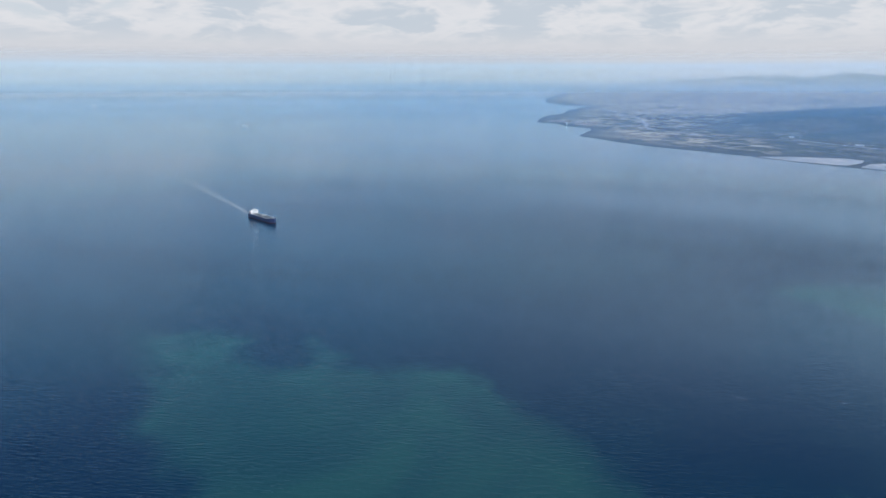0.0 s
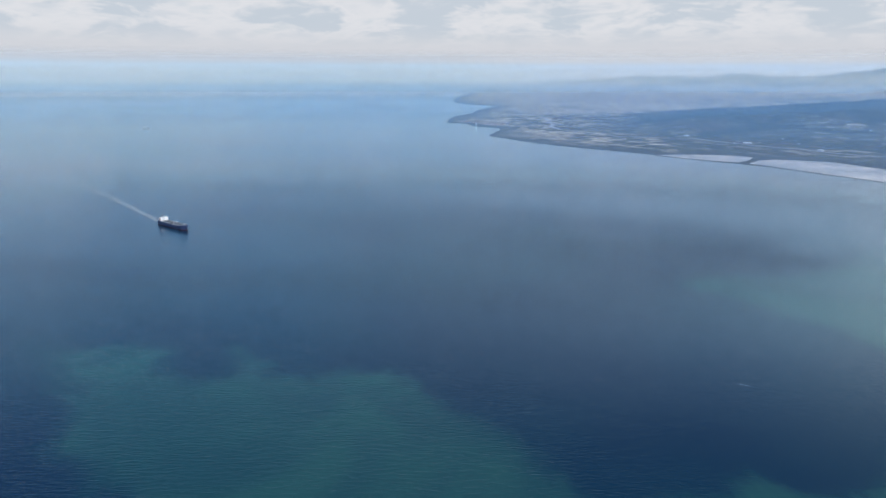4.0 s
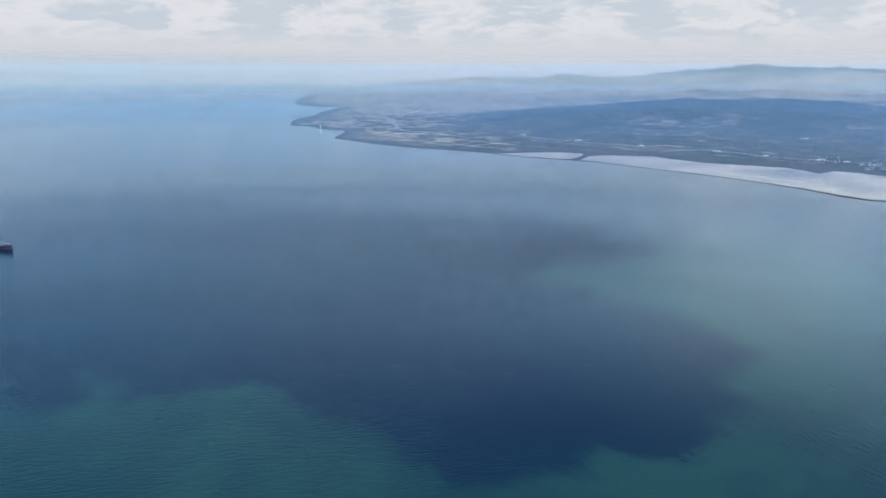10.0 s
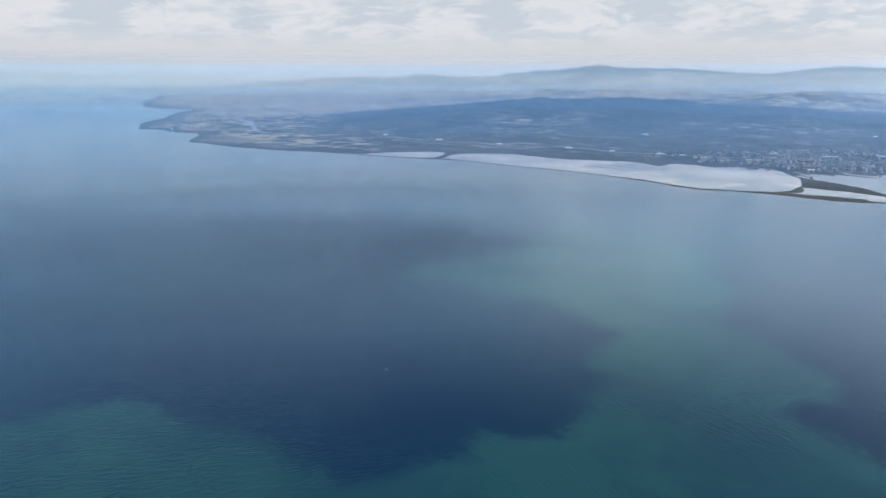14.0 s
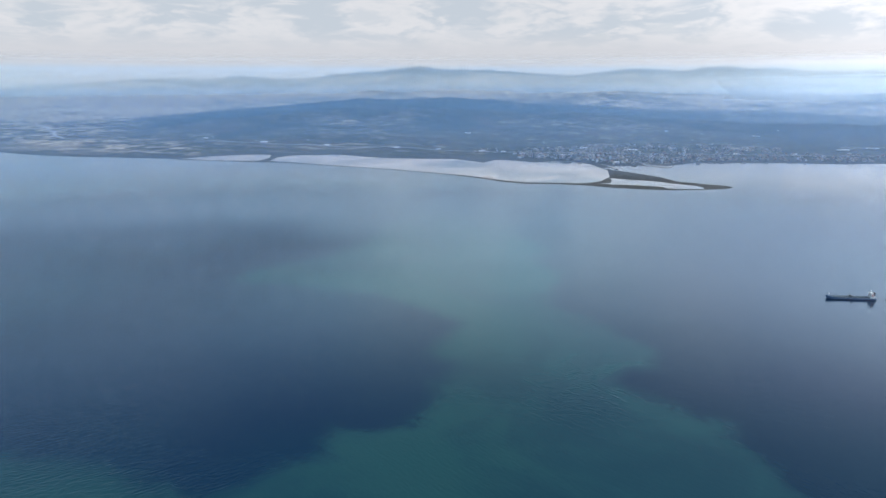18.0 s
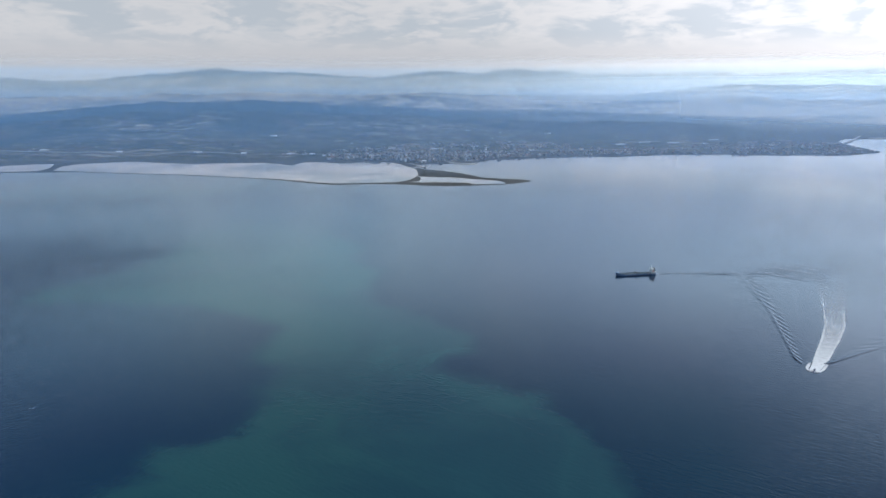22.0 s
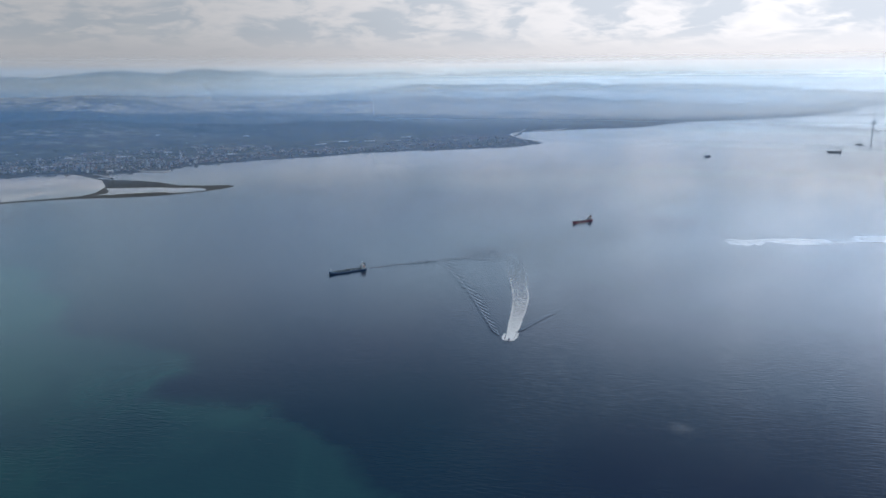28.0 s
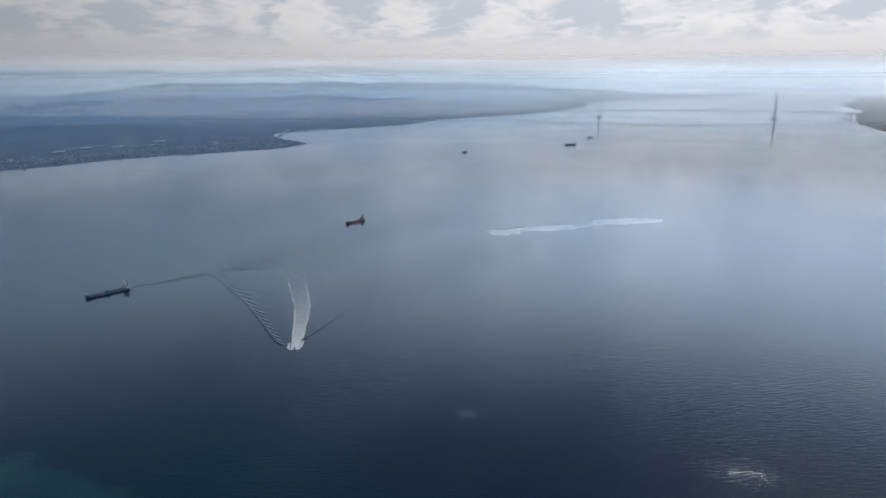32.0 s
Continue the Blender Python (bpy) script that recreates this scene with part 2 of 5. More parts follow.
def make_land():
    m, g = material("farmland")
    p, z = flat(place(g), g)
    bent = g.n("ShaderNodeVectorMath", op="ADD")
    wob = g.n("ShaderNodeTexNoise", dims="2D")
    g.put(wob, "Vector", p)
    g.put(wob, "Scale", 0.02)
    g.put(bent, 0, p)
    push = g.n("ShaderNodeVectorMath", op="SCALE")
    g.put(push, 0, wob.outputs["Color"])
    g.put(push, "Scale", 30.0)
    g.put(bent, 1, push.outputs[0])
    strips = g.scaled(g.turned(bent.outputs[0], 18), 0.075, 0.15, 1)
    v = g.n("ShaderNodeTexVoronoi", dims="2D", feature="F1")
    rim = g.n("ShaderNodeTexVoronoi", dims="2D", feature="DISTANCE_TO_EDGE")
    for t in (v, rim):
        g.put(t, "Vector", strips)
        g.put(t, "Scale", 1.0)
        g.put(t, "Randomness", 0.85)
    sep = g.n("ShaderNodeSeparateColor")
    g.put(sep, 0, v.outputs["Color"])
    dry = g.n("ShaderNodeAttribute", attr="dry").outputs["Fac"]
    wild = g.n("ShaderNodeAttribute", attr="wild").outputs["Fac"]
    # green crops, ploughed earth, stubble and bleached grass, more of the last where it is dry
    c1 = g.mix(sep.outputs[0], (0.014, 0.022, 0.014), (0.085, 0.086, 0.060))
    c1 = g.mix(g.ramp(sep.outputs[2], 0.70, 0.76), c1, (0.070, 0.048, 0.036))
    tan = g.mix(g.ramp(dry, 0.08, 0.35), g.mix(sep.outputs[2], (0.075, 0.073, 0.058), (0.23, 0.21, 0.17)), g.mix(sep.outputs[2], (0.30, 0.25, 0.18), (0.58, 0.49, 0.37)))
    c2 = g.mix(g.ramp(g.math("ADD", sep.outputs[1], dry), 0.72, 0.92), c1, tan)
    c2 = g.mix(g.math("MULTIPLY", g.noise(g.scaled(g.turned(p, 18), 0.06, 0.5, 1), 1.0, 4, 0.6, "2D"), 0.5), c2, (0.045, 0.042, 0.030))
    trees = g.noise(p, 0.9, 4, 0.7, "2D")
    forest = g.mix(trees, (0.006, 0.012, 0.008), (0.018, 0.027, 0.015))
    # hedges, copses and scrub between the fields, woods on the heights
    c2 = g.mix(g.math("MULTIPLY", g.ramp(rim.outputs["Distance"], 0.10, 0.03), 0.75), c2, forest)
    scrub = g.noise(p, 0.13, 7, 0.68, "2D", 0.5)
    c2 = g.mix(g.math("MULTIPLY", g.ramp(g.math("SUBTRACT", scrub, g.math("MULTIPLY", dry, 0.22)), 0.50, 0.57), 0.8), c2, forest)
    wood = g.math("ADD", g.noise(p, 0.014, 6, 0.6, "2D", 0.4), g.math("MULTIPLY", z, 0.006))
    col = g.mix(g.ramp(g.math("ADD", wood, wild), 0.555, 0.625), c2, forest)
    col = g.mix(g.math("MULTIPLY", g.noise(p, 0.3, 5, 0.7, "2D"), 0.25), col, (0.018, 0.023, 0.016))
    # bare shore just above the water
    col = g.mix(g.ramp(z, 0.75, 0.25), col, (0.036, 0.041, 0.045))
    finish(g, col, 0.95, trees, 0.4, 0.5)
    return m


def make_lagoon():
    m, g = material("lagoon_water")
    p, _ = flat(place(g), g)
    a = g.noise(p, 0.03, 4, 0.5, "2D", 0.4)
    # pinkish and blue patches painted in for the clouds' reflection
    col = g.mix(g.ramp(a, 0.35, 0.62), (0.07, 0.09, 0.115), (0.30, 0.26, 0.245))
    finish(g, col, g.math("ADD", 0.03, g.math("MULTIPLY", g.ramp(a, 0.5, 0.7), 0.08)), g.noise(p, 2.0, 2, 0.5, "2D"), 0.04, 0.05, IOR=1.333)
    return m


def make_haze(density, tint, sunward, high, rise, doubled, whiten):
    """A thin curtain standing in for haze, with airlight put into its tint: it scatters light, and lets the rest
    through.
    """
    m, g = material("haze")
    pos = place(g)
    p, z = flat(pos, g)
    rad = g.n("ShaderNodeVectorMath", op="LENGTH")
    g.put(rad, 0, p)
    r = rad.outputs["Value"]
    sx = g.n("ShaderNodeSeparateXYZ")
    g.put(sx, 0, pos)
    # low rings thinned by bearing west and east, far ones thickened towards the sun
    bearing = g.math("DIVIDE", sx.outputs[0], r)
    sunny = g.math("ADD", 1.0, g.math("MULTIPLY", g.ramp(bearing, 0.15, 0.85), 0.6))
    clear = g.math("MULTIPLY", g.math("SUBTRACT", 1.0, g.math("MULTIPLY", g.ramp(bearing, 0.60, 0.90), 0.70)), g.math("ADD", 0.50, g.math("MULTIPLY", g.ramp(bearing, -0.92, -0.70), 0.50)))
    lowf = g.math("DIVIDE", z, rise, clamp=True)
    top = g.math("ADD", g.math("MULTIPLY", r, high[0]), 46.0)
    topf = g.ramp(z, top, g.math("ADD", g.math("MULTIPLY", r, high[1]), high[2]))
    cl = g.math("ADD", 0.75, g.math("MULTIPLY", g.noise(g.scaled(pos, 0.004, 0.004, 0.008), 1.0, 3, 0.5), 0.5))
    a = g.math("MULTIPLY", g.math("MULTIPLY", lowf, topf), g.math("MULTIPLY", g.math("MULTIPLY", cl, sunny if doubled else clear), density), clamp=True)
    dif, tr, cle = g.n("ShaderNodeBsdfDiffuse"), g.n("ShaderNodeBsdfTranslucent"), g.n("ShaderNodeBsdfTransparent")
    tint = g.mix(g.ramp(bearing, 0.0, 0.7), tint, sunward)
    # tint painted whiter under the sun, greener towards the open sea
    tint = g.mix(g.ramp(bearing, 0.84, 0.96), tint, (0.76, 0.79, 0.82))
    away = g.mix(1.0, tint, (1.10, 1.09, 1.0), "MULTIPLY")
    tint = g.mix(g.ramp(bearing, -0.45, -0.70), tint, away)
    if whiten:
        # tint whitened just over the far hills, so the rim merges with the sky
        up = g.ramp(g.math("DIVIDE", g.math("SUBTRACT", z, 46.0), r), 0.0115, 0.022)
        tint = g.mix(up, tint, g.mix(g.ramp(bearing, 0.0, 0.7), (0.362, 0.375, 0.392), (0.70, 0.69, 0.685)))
    for s in (dif, tr):
        g.put(s, "Color", tint)
    if doubled:
        # both lobes added in full, to double the far veils' brightness
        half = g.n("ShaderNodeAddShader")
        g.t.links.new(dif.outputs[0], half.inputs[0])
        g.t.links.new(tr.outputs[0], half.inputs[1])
    else:
        half = g.n("ShaderNodeMixShader")
        g.put(half, 0, 0.5)
        g.t.links.new(dif.outputs[0], half.inputs[1])
        g.t.links.new(tr.outputs[0], half.inputs[2])
    mx = g.n("ShaderNodeMixShader")
    g.put(mx, 0, a)
    g.t.links.new(cle.outputs[0], mx.inputs[1])
    g.t.links.new(half.outputs[0], mx.inputs[2])
    out = g.n("ShaderNodeOutputMaterial")
    g.t.links.new(mx.outputs[0], out.inputs[0])
    return m


SEA, LAND, LAGOON = make_sea(), make_land(), make_lagoon()


# ---- building blocks ----
def part(name, bm, mat, parent=None, label=""):
    me = bpy.data.meshes.new(name)
    bm.to_mesh(me)
    bm.free()
    me.materials.append(mat)
    ob = new(name, me)
    ob.parent = parent
    if label:
        ob["label"] = label
    return ob


def grid_mesh(name, xyz, faces, mat, attrs=(), smooth=True):
    me = bpy.data.meshes.new(name)
    me.vertices.add(len(xyz))
    me.vertices.foreach_set("co", np.asarray(xyz, np.float32).ravel())
    me.loops.add(faces.size)
    me.loops.foreach_set("vertex_index", faces.astype(np.int32).ravel())
    me.polygons.add(len(faces))
    me.polygons.foreach_set("loop_start", np.arange(0, faces.size, 4, dtype=np.int32))
    me.polygons.foreach_set("use_smooth", np.full(len(faces), smooth))
    for key, values in attrs:
        me.attributes.new(key, "FLOAT", "POINT").data.foreach_set("value", np.asarray(values, np.float32))
    me.update()
    me.validate()
    me.materials.append(mat)
    return new(name, me)


def signed(px, py, poly):
    """Distance to a closed outline, positive inside."""
    a = np.asarray(poly, float)
    b = np.roll(a, -1, axis=0)
    best = np.full(px.shape, 1e12)
    inside = np.zeros(px.shape, bool)
    for (x0, y0), (x1, y1) in zip(a, b):
        dx, dy = x1 - x0, y1 - y0
        k = np.clip(((px - x0) * dx + (py - y0) * dy) / max(dx * dx + dy * dy, 1e-9), 0, 1)
        best = np.minimum(best, (px - x0 - k * dx) ** 2 + (py - y0 - k * dy) ** 2)
        if y0 != y1:
            inside ^= ((y0 > py) != (y1 > py)) & (px < dx * (py - y0) / dy + x0)
    return np.where(inside, 1, -1) * np.sqrt(best)


LATTICE = np.random.RandomState(7).rand(256, 256)


def fbm(x, y, octaves=4, gain=0.5):
    """Fractal value noise about 0, in -1 to 1."""
    total, amp, norm = 0, 1.0, 0
    for o in range(octaves):
        xi, yi = np.floor(x).astype(int), np.floor(y).astype(int)
        u, v = x - xi, y - yi
        u, v = u * u * (3 - 2 * u), v * v * (3 - 2 * v)
        c = lambda i, j: LATTICE[(xi + i + 37 * o) & 255, (yi + j + 91 * o) & 255]
        total = total + amp * ((c(0, 0) * (1 - u) + c(1, 0) * u) * (1 - v) + (c(0, 1) * (1 - u) + c(1, 1) * u) * v - 0.5) * 2
        norm += amp
        amp *= gain
        x, y = x * 2.03 + 11.3, y * 2.03 + 5.7
    return total / norm


# ---- sea and land ----
COAST_WEST = [(-2900, 2650), (-2250, 2500), (-1720, 2165), (-1127, 1384), (-1024, 1230), (-912, 1083), (-828, 996), (-760, 949), (-735, 945), (-690, 938), (-649, 845), (-606, 770), (-572, 722), (-553, 671), (-517, 612), (-475, 558),
              (-462, 563), (-435, 550), (-426, 540), (-414, 532), (-400, 532), (-383, 526), (-370, 508), (-352, 472), (-342, 456), (-331, 450), (-314, 444), (-289, 432), (-259, 423), (-234, 419), (-212, 417), (-185, 413)]
BARRIER = [(-182, 407), (-153, 402), (-130, 399), (-116, 397), (-100, 390), (-86, 383), (-69, 377), (-54, 369), (-39, 361), (-24, 353), (-9, 342), (4, 329), (14, 322), (30, 321), (42, 318), (54, 311), (65, 308), (75, 307), (90, 308),
           (99, 311), (106, 316), (104, 321), (95, 326), (86, 333), (82, 348), (74, 362), (64, 374), (61, 383)]
BAY = [(67, 394), (77, 395), (87, 398), (93, 391), (97, 398), (116, 412), (133, 414), (162, 414), (192, 411), (228, 415), (264, 409), (296, 396), (340, 388),
       (373, 401), (385, 437), (405, 480), (429, 501), (475, 499), (517, 490), (578, 477), (683, 507), (782, 496), (897, 487), (1010, 515), (1133, 531),
       (1228, 581), (1394, 622), (1627, 632), (1792, 543), (1954, 480), (2094, 480), (2560, 639)]
FAR_EDGE = [(4200, 900), (4200, 4200), (-3000, 4200), (-2500, 3300)]
EAST = [(1400, 190), (1205, 134), (995, 118), (843, 95), (742, 62), (700, -60), (900, -300), (2000, -500), (2600, 0), (2200, 230)]
LAGOON_WEST = [(-184, 414), (-162, 407), (-145, 405), (-134, 406), (-133, 422), (-136, 439), (-144, 441), (-156, 436), (-170, 428)]
LAGOON_EAST = [(-126, 405), (-109, 398), (-88, 388), (-70, 380), (-54, 373), (-39, 365), (-24, 356), (-9, 347), (4, 335), (15, 327), (30, 326), (43, 325), (50, 332), (57, 349), (60, 372), (57, 387), (55, 399), (50, 410), (38, 415),
               (24, 407), (15, 416), (2, 418), (-4, 402), (-11, 412), (-21, 421), (-45, 423), (-62, 424), (-76, 431), (-92, 442), (-106, 442), (-122, 436), (-128, 424)]
SPIT_POOL = [(57, 343), (66, 338), (73, 335), (82, 327), (90, 320), (92, 314), (90, 310), (82, 310.5), (76, 312), (76, 316), (65, 320), (55, 322), (50, 324), (55, 327), (57, 335)]
TURBID = [(-69, 35), (-74, 36), (-81, 36), (-86, 34), (-91, 37), (-97, 41), (-105, 43), (-116, 46), (-132, 48), (-121, 51), (-115, 59), (-110, 62), (-106, 63), (-100, 58), (-94, 58), (-92, 63), (-94, 68), (-100, 70), (-92, 70), (-86, 69),
          (-80, 73), (-74, 81), (-67, 80), (-58, 78), (-50, 77), (-43, 76), (-39, 73), (-33, 71), (-28, 73), (-26, 77), (-22, 79), (-22, 84), (-20, 87), (-15, 87), (-10, 91), (-8, 98), (-9, 103), (-7, 109), (-10, 116), (-9, 122),
          (-5, 130), (-11, 135), (-18, 142), (-26, 148), (-36, 151), (-47, 154), (-60, 157), (-58, 170), (-50, 174), (-42, 185), (-36, 200), (-34, 225), (-25, 250), (0, 262), (12, 235), (8, 212), (19, 196), (13, 183), (19, 169), (13, 150),
          (13, 143), (19, 139), (25, 130), (31, 119), (27, 111), (20, 106), (28, 99), (34, 92), (37, 80), (37, 66), (36, 40), (0, 15), (-40, 20)]
# gusts on the water: centre, half-length, half-breadth, bearing, force (0: a glitter patch, smoothed and painted pale)
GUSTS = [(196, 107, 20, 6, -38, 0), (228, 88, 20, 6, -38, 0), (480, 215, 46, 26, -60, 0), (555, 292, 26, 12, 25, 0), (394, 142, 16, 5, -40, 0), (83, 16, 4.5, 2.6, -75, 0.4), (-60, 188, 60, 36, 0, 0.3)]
# smoothed water painted pale for the sky's reflection: centre, half-length, half-breadth, bearing
CALM_SHEEN = [(230, 368, 190, 50, 2), (520, 320, 200, 100, 20), (470, 235, 70, 36, -55), (720, 270, 400, 130, 18)]
# skylines, as bearing and elevation in degrees, shaped to fit the camera's view
NEAR_RIDGE = [(-60, -4.5), (-34, -4.2), (-26, -2.9), (-22, -2.3), (-16.6, -1.97), (-13.3, -1.65), (-11, -1.52), (-4.6, -1.48), (-1, -1.54), (3.4, -1.85), (7.4, -2.05),
              (11.3, -2.29), (18, -2.3), (24, -2.35), (31, -2.65), (40, -4.0), (60, -4.5)]
MID_RIDGE = [(-60, -2.6), (-30, -2.2), (-14, -1.9), (-7.2, -1.53), (-5.3, -1.19), (-3.7, -1.37), (0.7, -1.33), (5.1, -1.11), (8.6, -0.92), (13.8, -1.3), (16, -1.6),
             (22, -1.4), (28.7, -0.75), (32.5, -0.3), (37.2, -0.29), (45.6, -0.28), (54.4, -0.31), (63, -0.58), (71.5, -0.92), (76.6, -1.25), (80, -2.2), (100, -2.5)]
FAR_RIDGE = [(-60, -1.2), (-46, -0.8), (-39, -0.43), (-34.6, -0.37), (-30.5, -0.23), (-27, 0.0), (-24.4, 0.15), (-22, 0.0), (-19.5, 0.27), (-15.9, 0.06), (-12.5, 0.27),
             (-10, 0.48), (-6, 0.87), (-1, 0.65), (3.4, 0.44), (6.8, 0.32), (10.3, 0.76), (13.6, 0.63), (17, 0.86), (21, 0.71), (23, 0.51), (31, 0.72),
             (34.8, 0.49), (39, 0.73), (47, 1.0), (49, 0.75), (52.3, 0.6), (54.3, 0.7), (56, 0.35), (60.3, 0.26), (66, 0.0), (69.4, -0.17), (75.4, -0.51), (80, -1.0)]
EYE_HEIGHT = 45.5


def land_height(x, y):
    """Height of the ground at plan points; below the water off the shore."""
    coast = signed(x, y, COAST_WEST + BARRIER + BAY + FAR_EDGE)
    coast = coast - 0.9 * ((x > -180) & (x < 62) & (y < 409))
    for pool in (LAGOON_WEST, LAGOON_EAST, SPIT_POOL):
        coast = np.minimum(coast, -signed(x, y, pool) - 0.2)
    coast = np.maximum(coast, signed(x, y, EAST))
    r, az = np.hypot(x, y), np.degrees(np.arctan2(x, y))
    ragged = np.clip((r - 330) / 400, 0.12, 2.0)
    sd = coast + ragged * 3.0 * fbm(x / 14, y / 14, 4)
    z = np.clip(sd * 0.16, -1.5, 0.35) + np.clip(sd - 4, 0, 300) * 0.008
    rise = np.clip(sd / (25 + 0.11 * r), 0, 1)
    rise = rise * rise * (3 - 2 * rise)
    z = z + rise * (1.5 * fbm(x / 60, y / 60, 5, 0.58) + 0.4 * np.clip((r - 420) / 300, 0, 2) * fbm(x / 22, y / 22, 4, 0.6))
    far_r = np.interp(az, [-60, 20, 30, 50, 60, 71, 77, 90], [1250, 1300, 1450, 1500, 1600, 2000, 2250, 2300])
    back_r = np.interp(az, [-60, -30, 0, 50, 70, 90], [2600, 2500, 2500, 2700, 3200, 3300])
    for prof, rr, front, back, rough in ((NEAR_RIDGE, 800 + 0 * az, 210, 130, 0.45), (MID_RIDGE, far_r, 240, 200, 0.5), (FAR_RIDGE, back_r, 480, 500, 0.5)):
        rr = rr + 60 * fbm(az / 7, 0 * az + 3.3, 2)
        el = np.interp(az, [p[0] for p in prof], [p[1] for p in prof])
        top = np.maximum(EYE_HEIGHT + rr * np.tan(np.radians(el)) - 3.0, 0)
        top = top * (1 + 0.07 * fbm(az * 0.9, rr * 0 + front, 4))
        d = r - rr
        shape = np.exp(-(d / np.where(d < 0, front, back)) ** 2)
        crag = 1 + rough * fbm(x / (front * 0.22), y / (front * 0.22), 5, 0.52) * np.clip(np.abs(d) / front, 0.30, 1)
        z = z + rise * top * shape * crag
    return z, sd


def polar(a0, a1, na, radii):
    ang = np.radians(np.linspace(a0, a1, na))
    rr, aa = np.meshgrid(radii, ang, indexing="ij")
    x, y = rr * np.sin(aa), rr * np.cos(aa)
    i, j = np.meshgrid(np.arange(len(radii) - 1), np.arange(na - 1), indexing="ij")
    k = (i * na + j).ravel()
    return x.ravel(), y.ravel(), np.stack([k, k + 1, k + na + 1, k + na], 1)[:, ::-1]


def build_ground():
    radii = 1 / np.linspace(1 / 285, 1 / 4150, 470)
    x, y, faces = polar(-62, 108, 1360, radii)
    z, sd = land_height(x, y)
    keep = (z > -0.9)[faces].any(1)
    faces = faces[keep]
    used = np.unique(faces)
    remap = np.zeros(len(x), int)
    remap[used] = np.arange(len(used))
    az = np.degrees(np.arctan2(x, y))
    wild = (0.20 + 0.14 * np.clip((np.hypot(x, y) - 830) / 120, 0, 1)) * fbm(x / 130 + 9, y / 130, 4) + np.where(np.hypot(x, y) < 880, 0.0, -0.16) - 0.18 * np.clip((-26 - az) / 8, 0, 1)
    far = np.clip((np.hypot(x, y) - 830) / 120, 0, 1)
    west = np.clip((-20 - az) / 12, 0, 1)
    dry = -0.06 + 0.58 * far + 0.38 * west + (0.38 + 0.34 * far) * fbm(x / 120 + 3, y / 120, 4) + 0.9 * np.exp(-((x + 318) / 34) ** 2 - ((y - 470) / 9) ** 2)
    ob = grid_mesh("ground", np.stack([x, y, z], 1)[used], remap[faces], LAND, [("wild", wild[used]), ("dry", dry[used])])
    tagged(ob, "rolling farmland and dark wooded hills behind the shore", "ground", kind="structure")


def build_sea():
    radii = np.concatenate([[0.01], np.arange(8, 300, 2.2), 1 / np.linspace(1 / 300, 1 / 4420, 60)])
    x, y, faces = polar(-180, 180, 721, radii)
    gust, strong = np.zeros(len(x)), np.zeros(len(x))
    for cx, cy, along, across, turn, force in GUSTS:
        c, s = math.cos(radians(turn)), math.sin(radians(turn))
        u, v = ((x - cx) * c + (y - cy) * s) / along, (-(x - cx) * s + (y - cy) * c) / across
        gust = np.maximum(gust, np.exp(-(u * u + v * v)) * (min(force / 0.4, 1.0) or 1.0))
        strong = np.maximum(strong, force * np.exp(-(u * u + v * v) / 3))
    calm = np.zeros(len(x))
    for cx, cy, along, across, turn in CALM_SHEEN:
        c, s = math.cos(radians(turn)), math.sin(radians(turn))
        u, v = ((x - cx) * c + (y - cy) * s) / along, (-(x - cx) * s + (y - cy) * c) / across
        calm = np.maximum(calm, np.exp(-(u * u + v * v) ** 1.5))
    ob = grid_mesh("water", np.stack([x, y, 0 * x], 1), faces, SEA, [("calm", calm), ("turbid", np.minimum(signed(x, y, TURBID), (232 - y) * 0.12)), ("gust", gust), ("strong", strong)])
    tagged(ob, "wind-rippled deep blue strait with milky turquoise streaks", "sea", kind="structure")
    for pool in (LAGOON_WEST, LAGOON_EAST, SPIT_POOL):
        bm = bmesh.new()
        c = np.mean(pool, axis=0)
        bm.faces.new([bm.verts.new((*(c + (np.array(p) - c) * 1.03 + 0), 0.06)) for p in pool])
        bmesh.ops.triangulate(bm, faces=bm.faces[:])
        lag = part("lagoon_water", bm, LAGOON)
        tagged(lag, "calm pale lagoon water behind the barrier beach", "lagoon", kind="structure")


def build_haze():
    # each tint away from the sun, and brightened towards it for scattered light
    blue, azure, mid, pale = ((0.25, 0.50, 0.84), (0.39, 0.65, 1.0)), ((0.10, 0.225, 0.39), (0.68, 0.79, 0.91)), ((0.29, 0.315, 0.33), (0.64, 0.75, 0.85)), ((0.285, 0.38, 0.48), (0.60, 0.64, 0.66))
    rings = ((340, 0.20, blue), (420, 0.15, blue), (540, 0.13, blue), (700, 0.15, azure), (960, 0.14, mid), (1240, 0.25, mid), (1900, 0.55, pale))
    for (radius, density, tint), (beyond, *_) in zip(rings, rings[1:] + ((2600,),)):
        # fine upright pleats, so that the veil takes light evenly from all sides
        n = min(int(radius * 18), 9000) * 2
        ang = np.linspace(0, 2 * math.pi, n + 1)
        rr = radius + (np.arange(n + 1) % 2 - 0.5) * radius * 2 * math.pi / n
        zs = np.array([0.0001, 1.0]) * (49 + radius * 0.046)
        xyz = np.concatenate([np.column_stack([rr * np.sin(ang), rr * np.cos(ang), 0 * ang + q]) for q in zs])
        k = np.arange(n)
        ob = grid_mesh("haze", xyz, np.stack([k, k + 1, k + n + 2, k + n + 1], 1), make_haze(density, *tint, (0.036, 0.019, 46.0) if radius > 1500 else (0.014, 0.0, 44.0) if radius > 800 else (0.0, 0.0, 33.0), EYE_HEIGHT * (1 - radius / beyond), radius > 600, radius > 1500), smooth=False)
        ob.visible_shadow = False
        tagged(ob, "tinted curtain ring standing in for bluish haze over water and land", "haze", kind="stuff")


build_ground()
build_sea()
build_haze()


